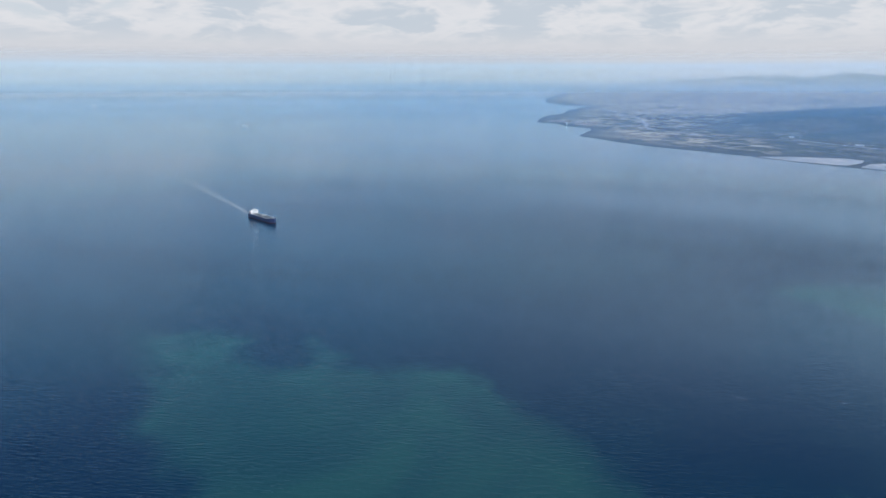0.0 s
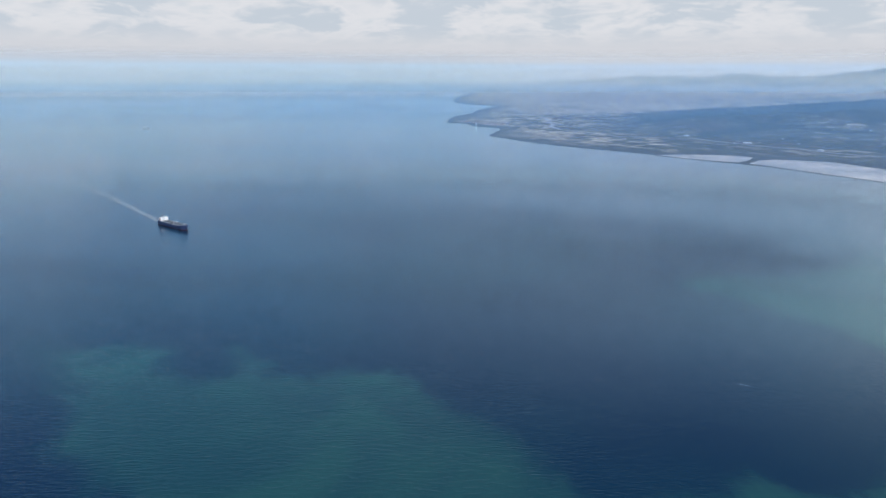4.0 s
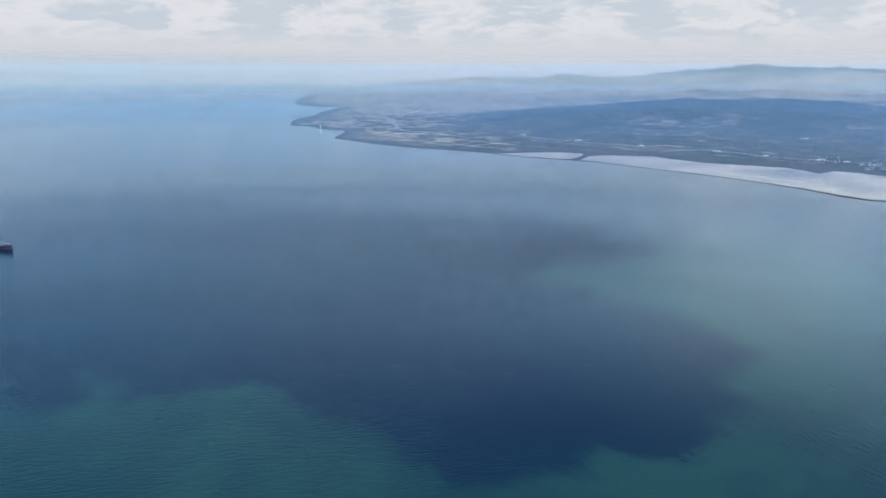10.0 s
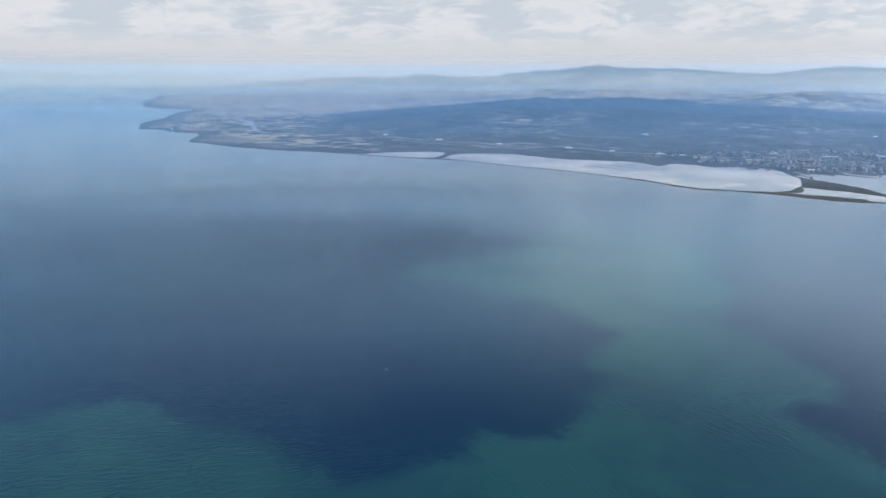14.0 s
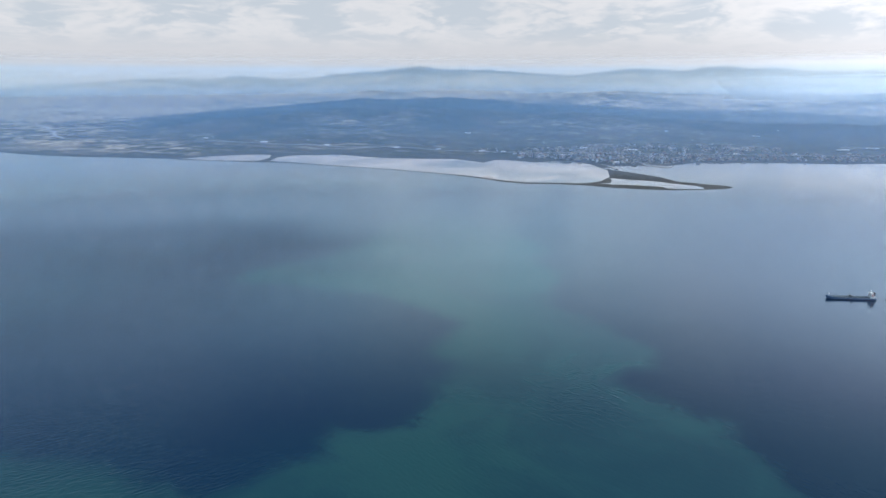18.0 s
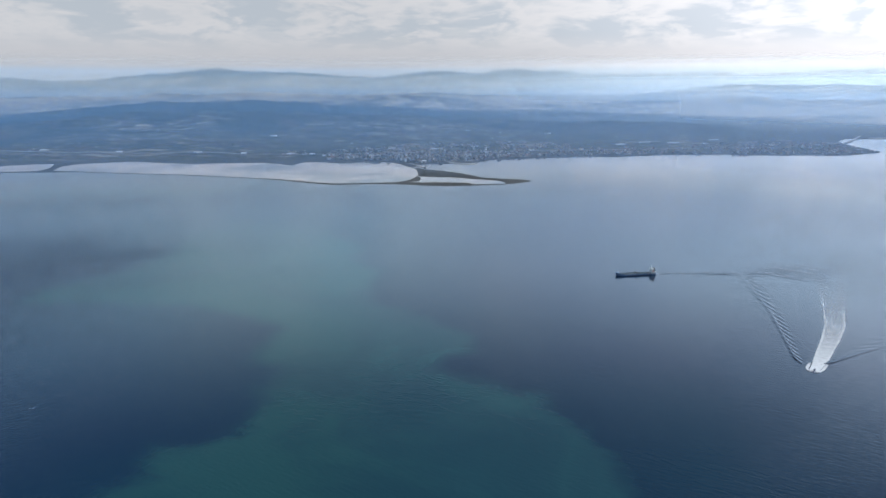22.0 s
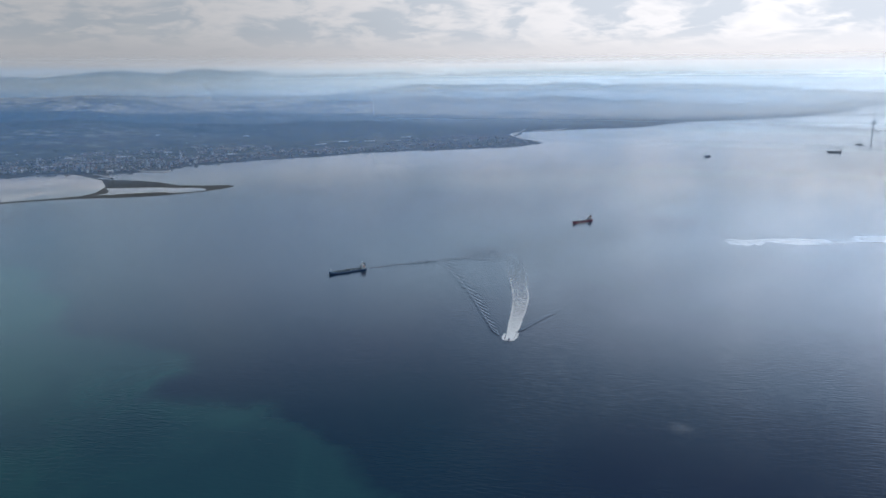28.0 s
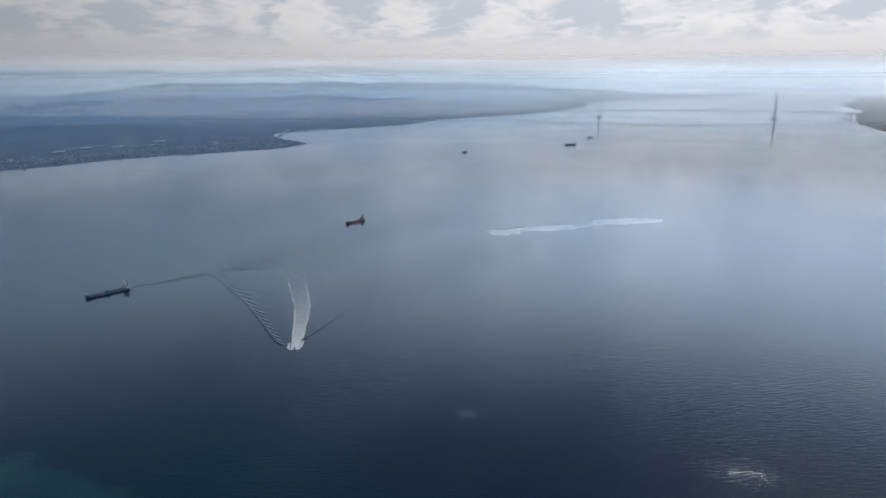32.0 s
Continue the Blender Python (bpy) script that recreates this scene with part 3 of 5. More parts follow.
# ---- shapes ----
def brick(bm, x0, x1, y0, y1, z0, z1, taper=0.0):
    """A block; taper draws its top in."""
    c = []
    for z, k in ((z0, 0.0), (z1, taper)):
        for x, y in ((x0 + k, y0 + k), (x1 - k, y0 + k), (x1 - k, y1 - k), (x0 + k, y1 - k)):
            c.append(bm.verts.new((x, y, z)))
    for f in ((3, 2, 1, 0), (4, 5, 6, 7), (0, 1, 5, 4), (1, 2, 6, 5), (2, 3, 7, 6), (3, 0, 4, 7)):
        bm.faces.new([c[i] for i in f])


def block(*a, **k):
    bm = bmesh.new()
    brick(bm, *a, **k)
    return bm


def rod(bm, p, q, r0, r1=None, n=8):
    """A tapering round bar from p to q."""
    p, q = Vector(p), Vector(q)
    r1 = r0 if r1 is None else r1
    d = (q - p).normalized()
    u = d.orthogonal().normalized()
    v = d.cross(u)
    rings = [[bm.verts.new(c + r * (math.cos(a) * u + math.sin(a) * v)) for a in (2 * math.pi * i / n for i in range(n))] for c, r in ((p, r0), (q, r1))]
    for i in range(n):
        j = (i + 1) % n
        bm.faces.new((rings[0][i], rings[0][j], rings[1][j], rings[1][i]))
    bm.faces.new(rings[0][::-1])
    bm.faces.new(rings[1])


def bar(*a, **k):
    bm = bmesh.new()
    rod(bm, *a, **k)
    return bm


def prism(bm, outline, z0, z1):
    lo = [bm.verts.new((x, y, z0)) for x, y in outline]
    hi = [bm.verts.new((x, y, z1)) for x, y in outline]
    n = len(outline)
    for i in range(n):
        j = (i + 1) % n
        bm.faces.new((lo[i], lo[j], hi[j], hi[i]))
    bm.faces.new(hi)
    bm.faces.new(lo[::-1])


def empty(name, m, label, category, group=""):
    ob = new(name)
    ob.matrix_world = m
    return tagged(ob, label, category, group)


def half_breadth(u, beam, fine=0.22):
    """Half the ship's breadth at u from stern 0 to bow 1."""
    if u > 1 - fine:
        k = (u - (1 - fine)) / fine
        return beam / 2 * max(1 - k ** 2.2, 0.015)
    if u < 0.10:
        return beam / 2 * (0.72 + 0.28 * math.sin(u / 0.10 * math.pi / 2))
    return beam / 2


def hull_shell(length, beam, z0, z1, flare0=1.0, flare1=1.0, sheer=0.0, rake0=0.0, rake1=0.0, n=26, fine=0.22, cap=True):
    """The band of a hull between two heights, bow towards +x, amidships at 0."""
    bm = bmesh.new()
    rows = []
    for z, flare, rake in ((z0, flare0, rake0), (z1, flare1, rake1)):
        left, right = [], []
        for i in range(n + 1):
            u = 1 - (1 - i / n) ** 1.0
            x = (u - 0.5) * length + rake * max(u - 0.75, 0) * 4
            y = half_breadth(u, beam, fine) * flare
            up = z + (sheer * max((u - 0.8) / 0.2, 0) ** 2 if z == z1 else 0)
            left.append(bm.verts.new((x, y, up)))
            right.append(bm.verts.new((x, -y, up)))
        rows.append((left, right))
    (l0, r0), (l1, r1) = rows
    for i in range(n):
        bm.faces.new((l0[i + 1], l0[i], l1[i], l1[i + 1]))
        bm.faces.new((r0[i], r0[i + 1], r1[i + 1], r1[i]))
        if cap:
            bm.faces.new((l1[i + 1], l1[i], r1[i], r1[i + 1]))
    bm.faces.new((l0[0], r0[0], r1[0], l1[0]))
    bm.faces.new((r0[n], l0[n], l1[n], r1[n]))
    return bm


WHITE = paint("white_paint", (0.78, 0.79, 0.79), 0.45, wear=0.2, rust=0.05)
NAVY = paint("navy_hull_paint", (0.028, 0.052, 0.130), 0.4, wear=0.3, rust=0.04)
BLACK = paint("black_paint", (0.02, 0.02, 0.022), 0.5)
RED = paint("red_hull_paint", (0.22, 0.022, 0.055), 0.45, wear=0.3, rust=0.06)
BOOT = paint("boot_top_red", (0.075, 0.018, 0.024), 0.6, wear=0.4)
DECKSLATE = paint("slate_deck_paint", (0.085, 0.105, 0.145), 0.7, wear=0.35, rust=0.06)
DECKGREY = paint("grey_deck_paint", (0.16, 0.18, 0.21), 0.7, wear=0.4, rust=0.08)
DECKRED = paint("oxide_deck_paint", (0.14, 0.032, 0.048), 0.7, wear=0.4, rust=0.06)
DECKGREEN = paint("green_deck_paint", (0.09, 0.14, 0.13), 0.65, wear=0.35, rust=0.2)
GIRDER = paint("grey_girder_paint", (0.22, 0.22, 0.23), 0.6, wear=0.2)
BRIDGE = paint("pale_bridge_paint", (0.80, 0.80, 0.82), 0.5, wear=0.15)
GLASS = paint("dark_window_glass", (0.02, 0.03, 0.04), 0.12, wear=0.05)
ORANGE = paint("orange_lifeboat", (0.55, 0.15, 0.03), 0.5)
CONCRETE = paint("weathered_concrete", (0.36, 0.35, 0.33), 0.85, wear=0.35, scale=0.6)


def deckhouse(parent, x0, x1, beam, base, tiers, wall, wing=True):
    """Stepped accommodation block with windows, wheelhouse wings and rails."""
    h = 0.28
    w = beam / 2 * 0.86
    for i in range(tiers):
        k = 0.05 * i
        last = i == tiers - 1
        b = block(x0 + k, x1 - k * 1.2, -w + k * 0.8, w - k * 0.8, base + i * h, base + (i + 1) * h - 0.03)
        tier = part("wheelhouse" if last else "deckhouse_tier", b, wall, parent)
        part("deck_edge", block(x0 + k - 0.03, x1 - k * 1.2 + 0.03, -w + k * 0.8 - 0.04, w - k * 0.8 + 0.04, base + (i + 1) * h - 0.03, base + (i + 1) * h), wall, tier)
        part("window_row", block(x1 - k * 1.2 - 0.01, x1 - k * 1.2 + 0.008, -w * 0.86 + k, w * 0.86 - k, base + i * h + 0.10, base + i * h + (0.2 if last else 0.17)), GLASS, tier)
        for s in (-1, 1):
            y = s * (w - k * 0.8)
            part("window_row", block(x0 + k + 0.08, x1 - k * 1.2 - 0.08, y - 0.006, y + 0.006, base + i * h + 0.10, base + i * h + 0.16), GLASS, tier)
    top = base + tiers * h
    if wing:
        for s in (-1, 1):
            part("bridge_wing", block(x1 - 0.30, x1 - 0.06, min(s * w * 0.7, s * beam * 0.52), max(s * w * 0.7, s * beam * 0.52), top - h, top - h * 0.55), wall, parent)
    mast = part("mast", bar((x1 - 0.2, 0, top), (x1 - 0.2, 0, top + 0.75), 0.035, 0.015), wall, parent)
    part("radar_scanner", block(x1 - 0.24, x1 - 0.16, -0.18, 0.18, top + 0.42, top + 0.46), WHITE, mast)
    part("yard", block(x1 - 0.215, x1 - 0.185, -0.26, 0.26, top + 0.56, top + 0.58), wall, mast)
    return top


def funnel_on(parent, x, base, height, mat, band):
    b = bmesh.new()
    prism(b, [(x + 0.26 * math.cos(a) * (1.25 if math.cos(a) > 0 else 1), 0.20 * math.sin(a)) for a in (2 * math.pi * i / 14 for i in range(14))], base, base + height)
    f = part("funnel", b, mat, parent)
    b = bmesh.new()
    prism(b, [(x + 0.27 * math.cos(a) * (1.25 if math.cos(a) > 0 else 1), 0.21 * math.sin(a)) for a in (2 * math.pi * i / 14 for i in range(14))], base + height * 0.55, base + height * 0.75)
    part("funnel_band", b, band, f)
    for s in (-0.08, 0.08):
        part("exhaust_pipe", bar((x, s, base + height), (x - 0.04, s, base + height + 0.16), 0.035), BLACK, f)


def hull_parts(ship, length, beam, freeboard, hull_mat, boot_mat, deck_mat, sheer, rake, fine=0.22):
    h = part("hull", hull_shell(length, beam, freeboard * 0.18, freeboard, 0.99, 1.0, sheer, rake * 0.4, rake, fine=fine), hull_mat, ship)
    part("boot_top", hull_shell(length, beam, -0.15, freeboard * 0.18, 0.96, 0.99, 0, rake * 0.1, rake * 0.4, fine=fine, cap=False), boot_mat, h, "dull red boot top")
    part("deck", hull_shell(length * 0.985, beam * 0.965, freeboard - 0.02, freeboard + 0.012, 1, 1, sheer, rake * 0.9, rake * 0.9, fine=fine), deck_mat, ship)
    # bulwark round the bow
    bm = bmesh.new()
    n = 12
    for s in (-1, 1):
        prev = None
        for i in range(n + 1):
            u = 0.80 + 0.2 * i / n
            x = (u - 0.5) * length + rake * max(u - 0.75, 0) * 4
            y = s * half_breadth(u, beam, fine)
            z = freeboard + sheer * ((u - 0.8) / 0.2) ** 2
            cur = [bm.verts.new(p) for p in ((x, y, z), (x, y, z + 0.12), (x - 0.05, y * 0.95, z + 0.12), (x - 0.05, y * 0.95, z))]
            if prev:
                for k in range(4):
                    bm.faces.new((prev[k], cur[k], cur[(k + 1) % 4], prev[(k + 1) % 4]))
            prev = cur
    bmesh.ops.recalc_face_normals(bm, faces=bm.faces[:])
    part("bulwark", bm, hull_mat, ship)
    x = length * 0.47
    part("foremast", bar((x, 0, freeboard + sheer * 0.7), (x, 0, freeboard + sheer * 0.7 + 0.8), 0.04, 0.02), WHITE, ship)
    for s in (-0.2, 0.2):
        part("anchor_winch", bar((x - 0.5, s - 0.1, freeboard + sheer * 0.5 + 0.12), (x - 0.5, s + 0.1, freeboard + sheer * 0.5 + 0.12), 0.09), DECKGREY, ship)


def deck_rails(ship, x0, x1, beam, z):
    for s in (-1, 1):
        bm = bmesh.new()
        for k in (0.05, 0.11):
            rod(bm, (x0, s * beam * 0.485, z + k), (x1, s * beam * 0.485, z + k), 0.008, n=4)
        for i in range(int((x1 - x0) / 0.4) + 1):
            rod(bm, (x0 + i * 0.4, s * beam * 0.485, z), (x0 + i * 0.4, s * beam * 0.485, z + 0.11), 0.008, n=4)
        part("deck_rail", bm, WHITE, ship)


def tanker(m, label, length=15.4, beam=2.8, freeboard=1.15, hull=NAVY, boot=BOOT, deck=DECKGREY, group="ships under way", tiers=4, name="tanker"):
    ship = empty(name, m, label, "ship", group)
    hull_parts(ship, length, beam, freeboard, hull, boot, deck, 0.25, 0.35, 0.16)
    a = -length / 2
    top = deckhouse(ship, a + length * 0.10, a + length * 0.17, beam, freeboard, tiers, WHITE)
    part("engine_casing", block(a + length * 0.035, a + length * 0.10, -beam * 0.22, beam * 0.22, freeboard, freeboard + 0.7), WHITE, ship)
    funnel_on(ship, a + length * 0.065, freeboard + 0.7, 0.75, BLACK, hull)
    x0, x1 = a + length * 0.19, a + length * 0.90
    rack = part("pipe_rack", block(x0, x1, -0.04, 0.04, freeboard + 0.16, freeboard + 0.20), DECKGREY, ship)
    for y in (-0.26, -0.16, -0.06, 0.06, 0.16, 0.26):
        part("cargo_pipe", bar((x0, y, freeboard + 0.13), (x1, y, freeboard + 0.13), 0.035, n=6), BLACK if abs(y) > 0.2 else DECKGREY, rack)
    for i in range(9):
        x = x0 + (x1 - x0) * (i + 0.5) / 9
        part("pipe_support", block(x - 0.03, x + 0.03, -0.34, 0.34, freeboard, freeboard + 0.10), DECKGREY, rack)
    mid = a + length * 0.55
    part("manifold", block(mid - 0.25, mid + 0.25, -beam * 0.44, beam * 0.44, freeboard + 0.05, freeboard + 0.17), BLACK, ship)
    for s in (-1, 1):
        c = part("hose_crane", bar((mid + 0.4, s * 0.42, freeboard), (mid + 0.4, s * 0.42, freeboard + 0.62), 0.06), WHITE, ship)
        part("jib", bar((mid + 0.4, s * 0.42, freeboard + 0.58), (mid + 1.5, s * 0.30, freeboard + 0.70), 0.035, 0.02), WHITE, c)
        for i in range(6):
            x = x0 + (x1 - x0) * (i + 0.5) / 6
            part("tank_panel", block(x - 0.8, x + 0.8, min(s * 0.48, s * beam * 0.42), max(s * 0.48, s * beam * 0.42), freeboard + 0.012, freeboard + 0.045), DECKGREY, ship)
            part("tank_hatch", bar((x, s * beam * 0.27, freeboard), (x, s * beam * 0.27, freeboard + 0.13), 0.10, n=10), DECKGREY, ship)
        part("lifeboat", bar((a + length * 0.115, s * beam * 0.45, freeboard + 0.62), (a + length * 0.165, s * beam * 0.45, freeboard + 0.62), 0.11, 0.09), ORANGE, ship, "orange enclosed lifeboat")
    deck_rails(ship, x0, x1, beam, freeboard)
    return ship


def coaster(m, label, length=9.8, beam=1.5, freeboard=0.34, hull=NAVY, cover=DECKGREEN, group="ships under way", cranes=0, name="cargo_ship"):
    ship = empty(name, m, label, "ship", group)
    hull_parts(ship, length, beam, freeboard, hull, BOOT, DECKGREY, 0.28, 0.3, 0.14)
    a = -length / 2
    deckhouse(ship, a + length * 0.055, a + length * 0.13, beam, freeboard, 4, WHITE)
    funnel_on(ship, a + length * 0.04, freeboard + 0.35, 0.85, BLACK, hull)
    part("stern_casing", block(a + 0.12, a + length * 0.06, -beam * 0.25, beam * 0.25, freeboard, freeboard + 0.4), WHITE, ship)
    x0, x1 = a + length * 0.16, a + length * 0.90
    coam = part("hatch_coaming", block(x0, x1, -beam * 0.38, beam * 0.38, freeboard, freeboard + 0.10), hull, ship)
    n = 10
    for i in range(n):
        p, q = x0 + (x1 - x0) * i / n, x0 + (x1 - x0) * (i + 1) / n
        part("hatch_cover", block(p + 0.012, q - 0.012, -beam * 0.39, beam * 0.39, freeboard + 0.10, freeboard + 0.16, taper=0.01), cover, coam)
    part("hatch_gantry", block(a + length * 0.5, a + length * 0.525, -beam * 0.43, beam * 0.43, freeboard + 0.17, freeboard + 0.42), BLACK, ship)
    part("forecastle", hull_shell(length * 0.10, beam * 0.86, freeboard, freeboard + 0.16, fine=0.9), hull, ship).location = (length * 0.45, 0, 0)
    for k in range(cranes):
        x = x0 + (x1 - x0) * (k + 0.5) / cranes
        c = part("deck_crane", bar((x, 0, freeboard), (x, 0, freeboard + 1.25), 0.11, 0.09), WHITE, ship)
        part("crane_cab", block(x - 0.13, x + 0.13, -0.11, 0.11, freeboard + 1.2, freeboard + 1.5), WHITE, c)
        part("crane_jib", bar((x, 0, freeboard + 1.3), (x + 1.3, 0, freeboard + 1.05), 0.05, 0.03), WHITE, c)
    for s in (-1, 1):
        part("lifeboat", bar((a + length * 0.07, s * beam * 0.45, freeboard + 0.62), (a + length * 0.115, s * beam * 0.45, freeboard + 0.62), 0.08), ORANGE, ship, "orange enclosed lifeboat")
    deck_rails(ship, x0, x1, beam, freeboard)
    return ship


def ferry(m, label, length=4.6, beam=1.3, name="ferry", group="boats in the strait", hull=NAVY):
    ship = empty(name, m, label, "ferry", group)
    part("hull", hull_shell(length, beam, -0.1, 0.3, 0.9, 1.0, 0.08, 0.05, 0.12, fine=0.3), hull, ship)
    part("car_deck", hull_shell(length * 0.97, beam * 0.95, 0.3, 0.32, fine=0.3), DECKGREY, ship)
    house = part("superstructure", block(-length * 0.36, length * 0.30, -beam * 0.42, beam * 0.42, 0.32, 0.66, taper=0.03), WHITE, ship)
    for s in (-1, 1):
        part("window_row", block(-length * 0.33, length * 0.27, s * beam * 0.415 - 0.01, s * beam * 0.415 + 0.01, 0.44, 0.54), GLASS, house)
    part("upper_deck", block(-length * 0.28, length * 0.18, -beam * 0.34, beam * 0.34, 0.66, 0.90, taper=0.03), WHITE, ship)
    part("wheelhouse", block(-0.05, 0.45, -beam * 0.2, beam * 0.2, 0.90, 1.12, taper=0.03), WHITE, ship)
    part("funnel", bar((-length * 0.2, 0, 0.9), (-length * 0.22, 0, 1.25), 0.14, 0.11), RED, ship)
    part("mast", bar((0.1, 0, 1.12), (0.1, 0, 1.55), 0.025), WHITE, ship)
    return ship


def launch(m, label, length=1.2, name="motor_boat", mat=WHITE, group="boats in the strait"):
    """A small fast boat with cabin, windscreen and rail."""
    boat = empty(name, m, label, "boat", group)
    b = length * 0.30
    part("hull", hull_shell(length, b, -0.04, 0.10 * length, 0.75, 1.0, 0.05 * length, 0.02, 0.10 * length, fine=0.5, n=16), mat, boat)
    part("deck", hull_shell(length * 0.95, b * 0.9, 0.10 * length, 0.104 * length, fine=0.5, n=12), DECKGREY, boat)
    cab = part("cabin", block(-length * 0.18, length * 0.16, -b * 0.33, b * 0.33, 0.10 * length, 0.20 * length, taper=0.02 * length), mat, boat)
    part("windscreen", block(length * 0.135, length * 0.155, -b * 0.27, b * 0.27, 0.14 * length, 0.185 * length), GLASS, cab)
    part("cabin_roof", block(-length * 0.20, length * 0.15, -b * 0.36, b * 0.36, 0.20 * length, 0.215 * length), mat, cab)
    part("mast", bar((-length * 0.05, 0, 0.21 * length), (-length * 0.09, 0, 0.36 * length), 0.012 * length), BLACK, boat)
    part("outboard", block(-length * 0.52, -length * 0.46, -b * 0.15, b * 0.15, 0.02, 0.14 * length), BLACK, boat)
    return boat


tanker(pose(-201.3, 114.5, 0, 0, 0, 0), "navy-hulled tanker with white stern deckhouse, under way", deck=DECKSLATE)
SLATE = paint("slate_hull_paint", (0.09, 0.16, 0.26), 0.4, wear=0.3, rust=0.05)
DECKBLUE = paint("dark_hatch_paint", (0.040, 0.068, 0.095), 0.65, wear=0.35, rust=0.05)
coaster(pose(77.6, 152.3, 0, 0, 0, 177), "long slate-blue cargo ship with dark hatch covers and pale deckhouse", hull=SLATE, cover=DECKBLUE)
tanker(pose(170.7, 163.3, 0, 0, 0, 181), "small red-hulled tanker with oxide red deck", 8.8, 1.45, 0.48, RED, BOOT, DECKRED, tiers=3)
coaster(pose(470.5, 233.0, 0, 0, 0, 128), "grey bulk carrier with four deck cranes", 8.0, 1.4, 0.7, DECKGREY, DECKGREY, cranes=4, name="bulk_carrier")
ferry(pose(384, 266, 0, 0, 0, 150), "white car ferry with dark hull crossing the strait")
launch(pose(539, 250, 0, 0, 0, 120), "low grey workboat on the bright water", 4.5, "workboat", DECKGREY)
launch(pose(509.6, 193.6, 0, 0, 0, 215), "dark tug with a short mast", 3.0, "tugboat", NAVY)
launch(pose(683, 302.6, 0, 0, 0, 200), "small boat trailing white foam near the bridge", 4.5, "motor_boat", NAVY)
tanker(pose(1002, 263, 0, 0, 0, 200), "pale grey ship far off beyond the bridge", 14, 2.4, 1.1, WHITE, DECKGREY, WHITE, "distant ships", name="distant_ship")
for x, y, turn, size, lab in ((-607, 312, 20, 6.0, "small white coaster far out at sea"), (-1175, 350, 10, 13.0, "distant freighter with white deckhouse"),
                              (-1215, 890, 15, 12.0, "distant white-housed freighter under way")):
    coaster(pose(x, y, 0, 0, 0, turn), lab, size, size * 0.16, size * 0.055, WHITE, DECKGREY, "distant ships", name="distant_ship")
# grey hull paint stands for the haze fading these dark hulls
for x, y, turn, size, lab in ((-874, 831, 48, 17.0, "long grey tanker low on the far water"), (-1280, 1390, 45, 24.0, "long grey tanker near the hazy horizon"),
                              (-1170, 1440, 45, 20.0, "grey tanker lying off the far cape")):
    tanker(pose(x, y, 0, 0, 0, turn), lab, size, size * 0.16, size * 0.05, DECKGREY, BOOT, DECKGREY, "distant ships", name="distant_ship")
ferry(pose(-2290, 2450, 0, 0, 0, 45), "white passenger ship hull up on the horizon", 34, 6, "distant_ship", "distant ships", WHITE)

# the fast boat that draws the long white wake
launch(pose(78.9, 92.2, 0.03, 0, -4, 222), "dark patrol boat at speed throwing white foam", 1.25, "patrol_boat", NAVY)

# harbour buoy off the barrier beach
buoy = empty("buoy", pose(7.7, 268, 0), "dark slender spar buoy off the barrier beach", "buoy")
part("float", bar((0, 0, -0.1), (0, 0, 0.12), 0.10, 0.08, n=14), BLACK, buoy)
part("tower", bar((0, 0, 0.12), (0, 0, 0.6), 0.045, 0.03), BLACK, buoy)
part("lantern", bar((0, 0, 0.6), (0, 0, 0.72), 0.05), RED, buoy)


# ---- wakes ----
def make_foam(name, cover, scale):
    m, g = material(name)
    p, _ = flat(place(g), g)
    fac = g.n("ShaderNodeAttribute", attr="foam").outputs["Fac"]
    n1 = g.noise(p, scale, 6, 0.65, "2D", 0.6)
    n2 = g.noise(p, scale * 5, 4, 0.6, "2D")
    n = g.math("ADD", g.math("MULTIPLY", n1, 0.5), g.math("MULTIPLY", n2, 0.5))
    lace = g.math("ADD", g.math("MULTIPLY", fac, 0.78), g.math("MULTIPLY", g.math("SUBTRACT", n, 0.5), g.math("MULTIPLY", g.ramp(fac, 0.0, 0.25), 0.8)))
    a = g.math("MULTIPLY", g.math("MAXIMUM", lace, 0.0), cover, clamp=True)
    dif, cle = g.n("ShaderNodeBsdfDiffuse"), g.n("ShaderNodeBsdfTransparent")
    g.put(dif, "Color", (0.80, 0.84, 0.88))
    mx = g.n("ShaderNodeMixShader")
    g.put(mx, 0, a)
    g.t.links.new(cle.outputs[0], mx.inputs[1])
    g.t.links.new(dif.outputs[0], mx.inputs[2])
    out = g.n("ShaderNodeOutputMaterial")
    g.t.links.new(mx.outputs[0], out.inputs[0])
    return m


FOAM = make_foam("churned_foam", 0.95, 1.6)
THIN2 = make_foam("whitecap_foam", 0.32, 2.0)
THIN = make_foam("thin_foam", 0.22, 0.7)


def spline(points, n):
    """A smooth line through plan points."""
    p = np.asarray(points, float)
    s = np.concatenate([[0], np.cumsum(np.hypot(*np.diff(p, axis=0).T))])
    q = np.linspace(0, s[-1], n)
    out = np.stack([np.interp(q, s, p[:, i]) for i in range(2)], 1)
    for _ in range(max(n // 12, 2)):
        out[1:-1] = (out[:-2] + 2 * out[1:-1] + out[2:]) / 4
    return out


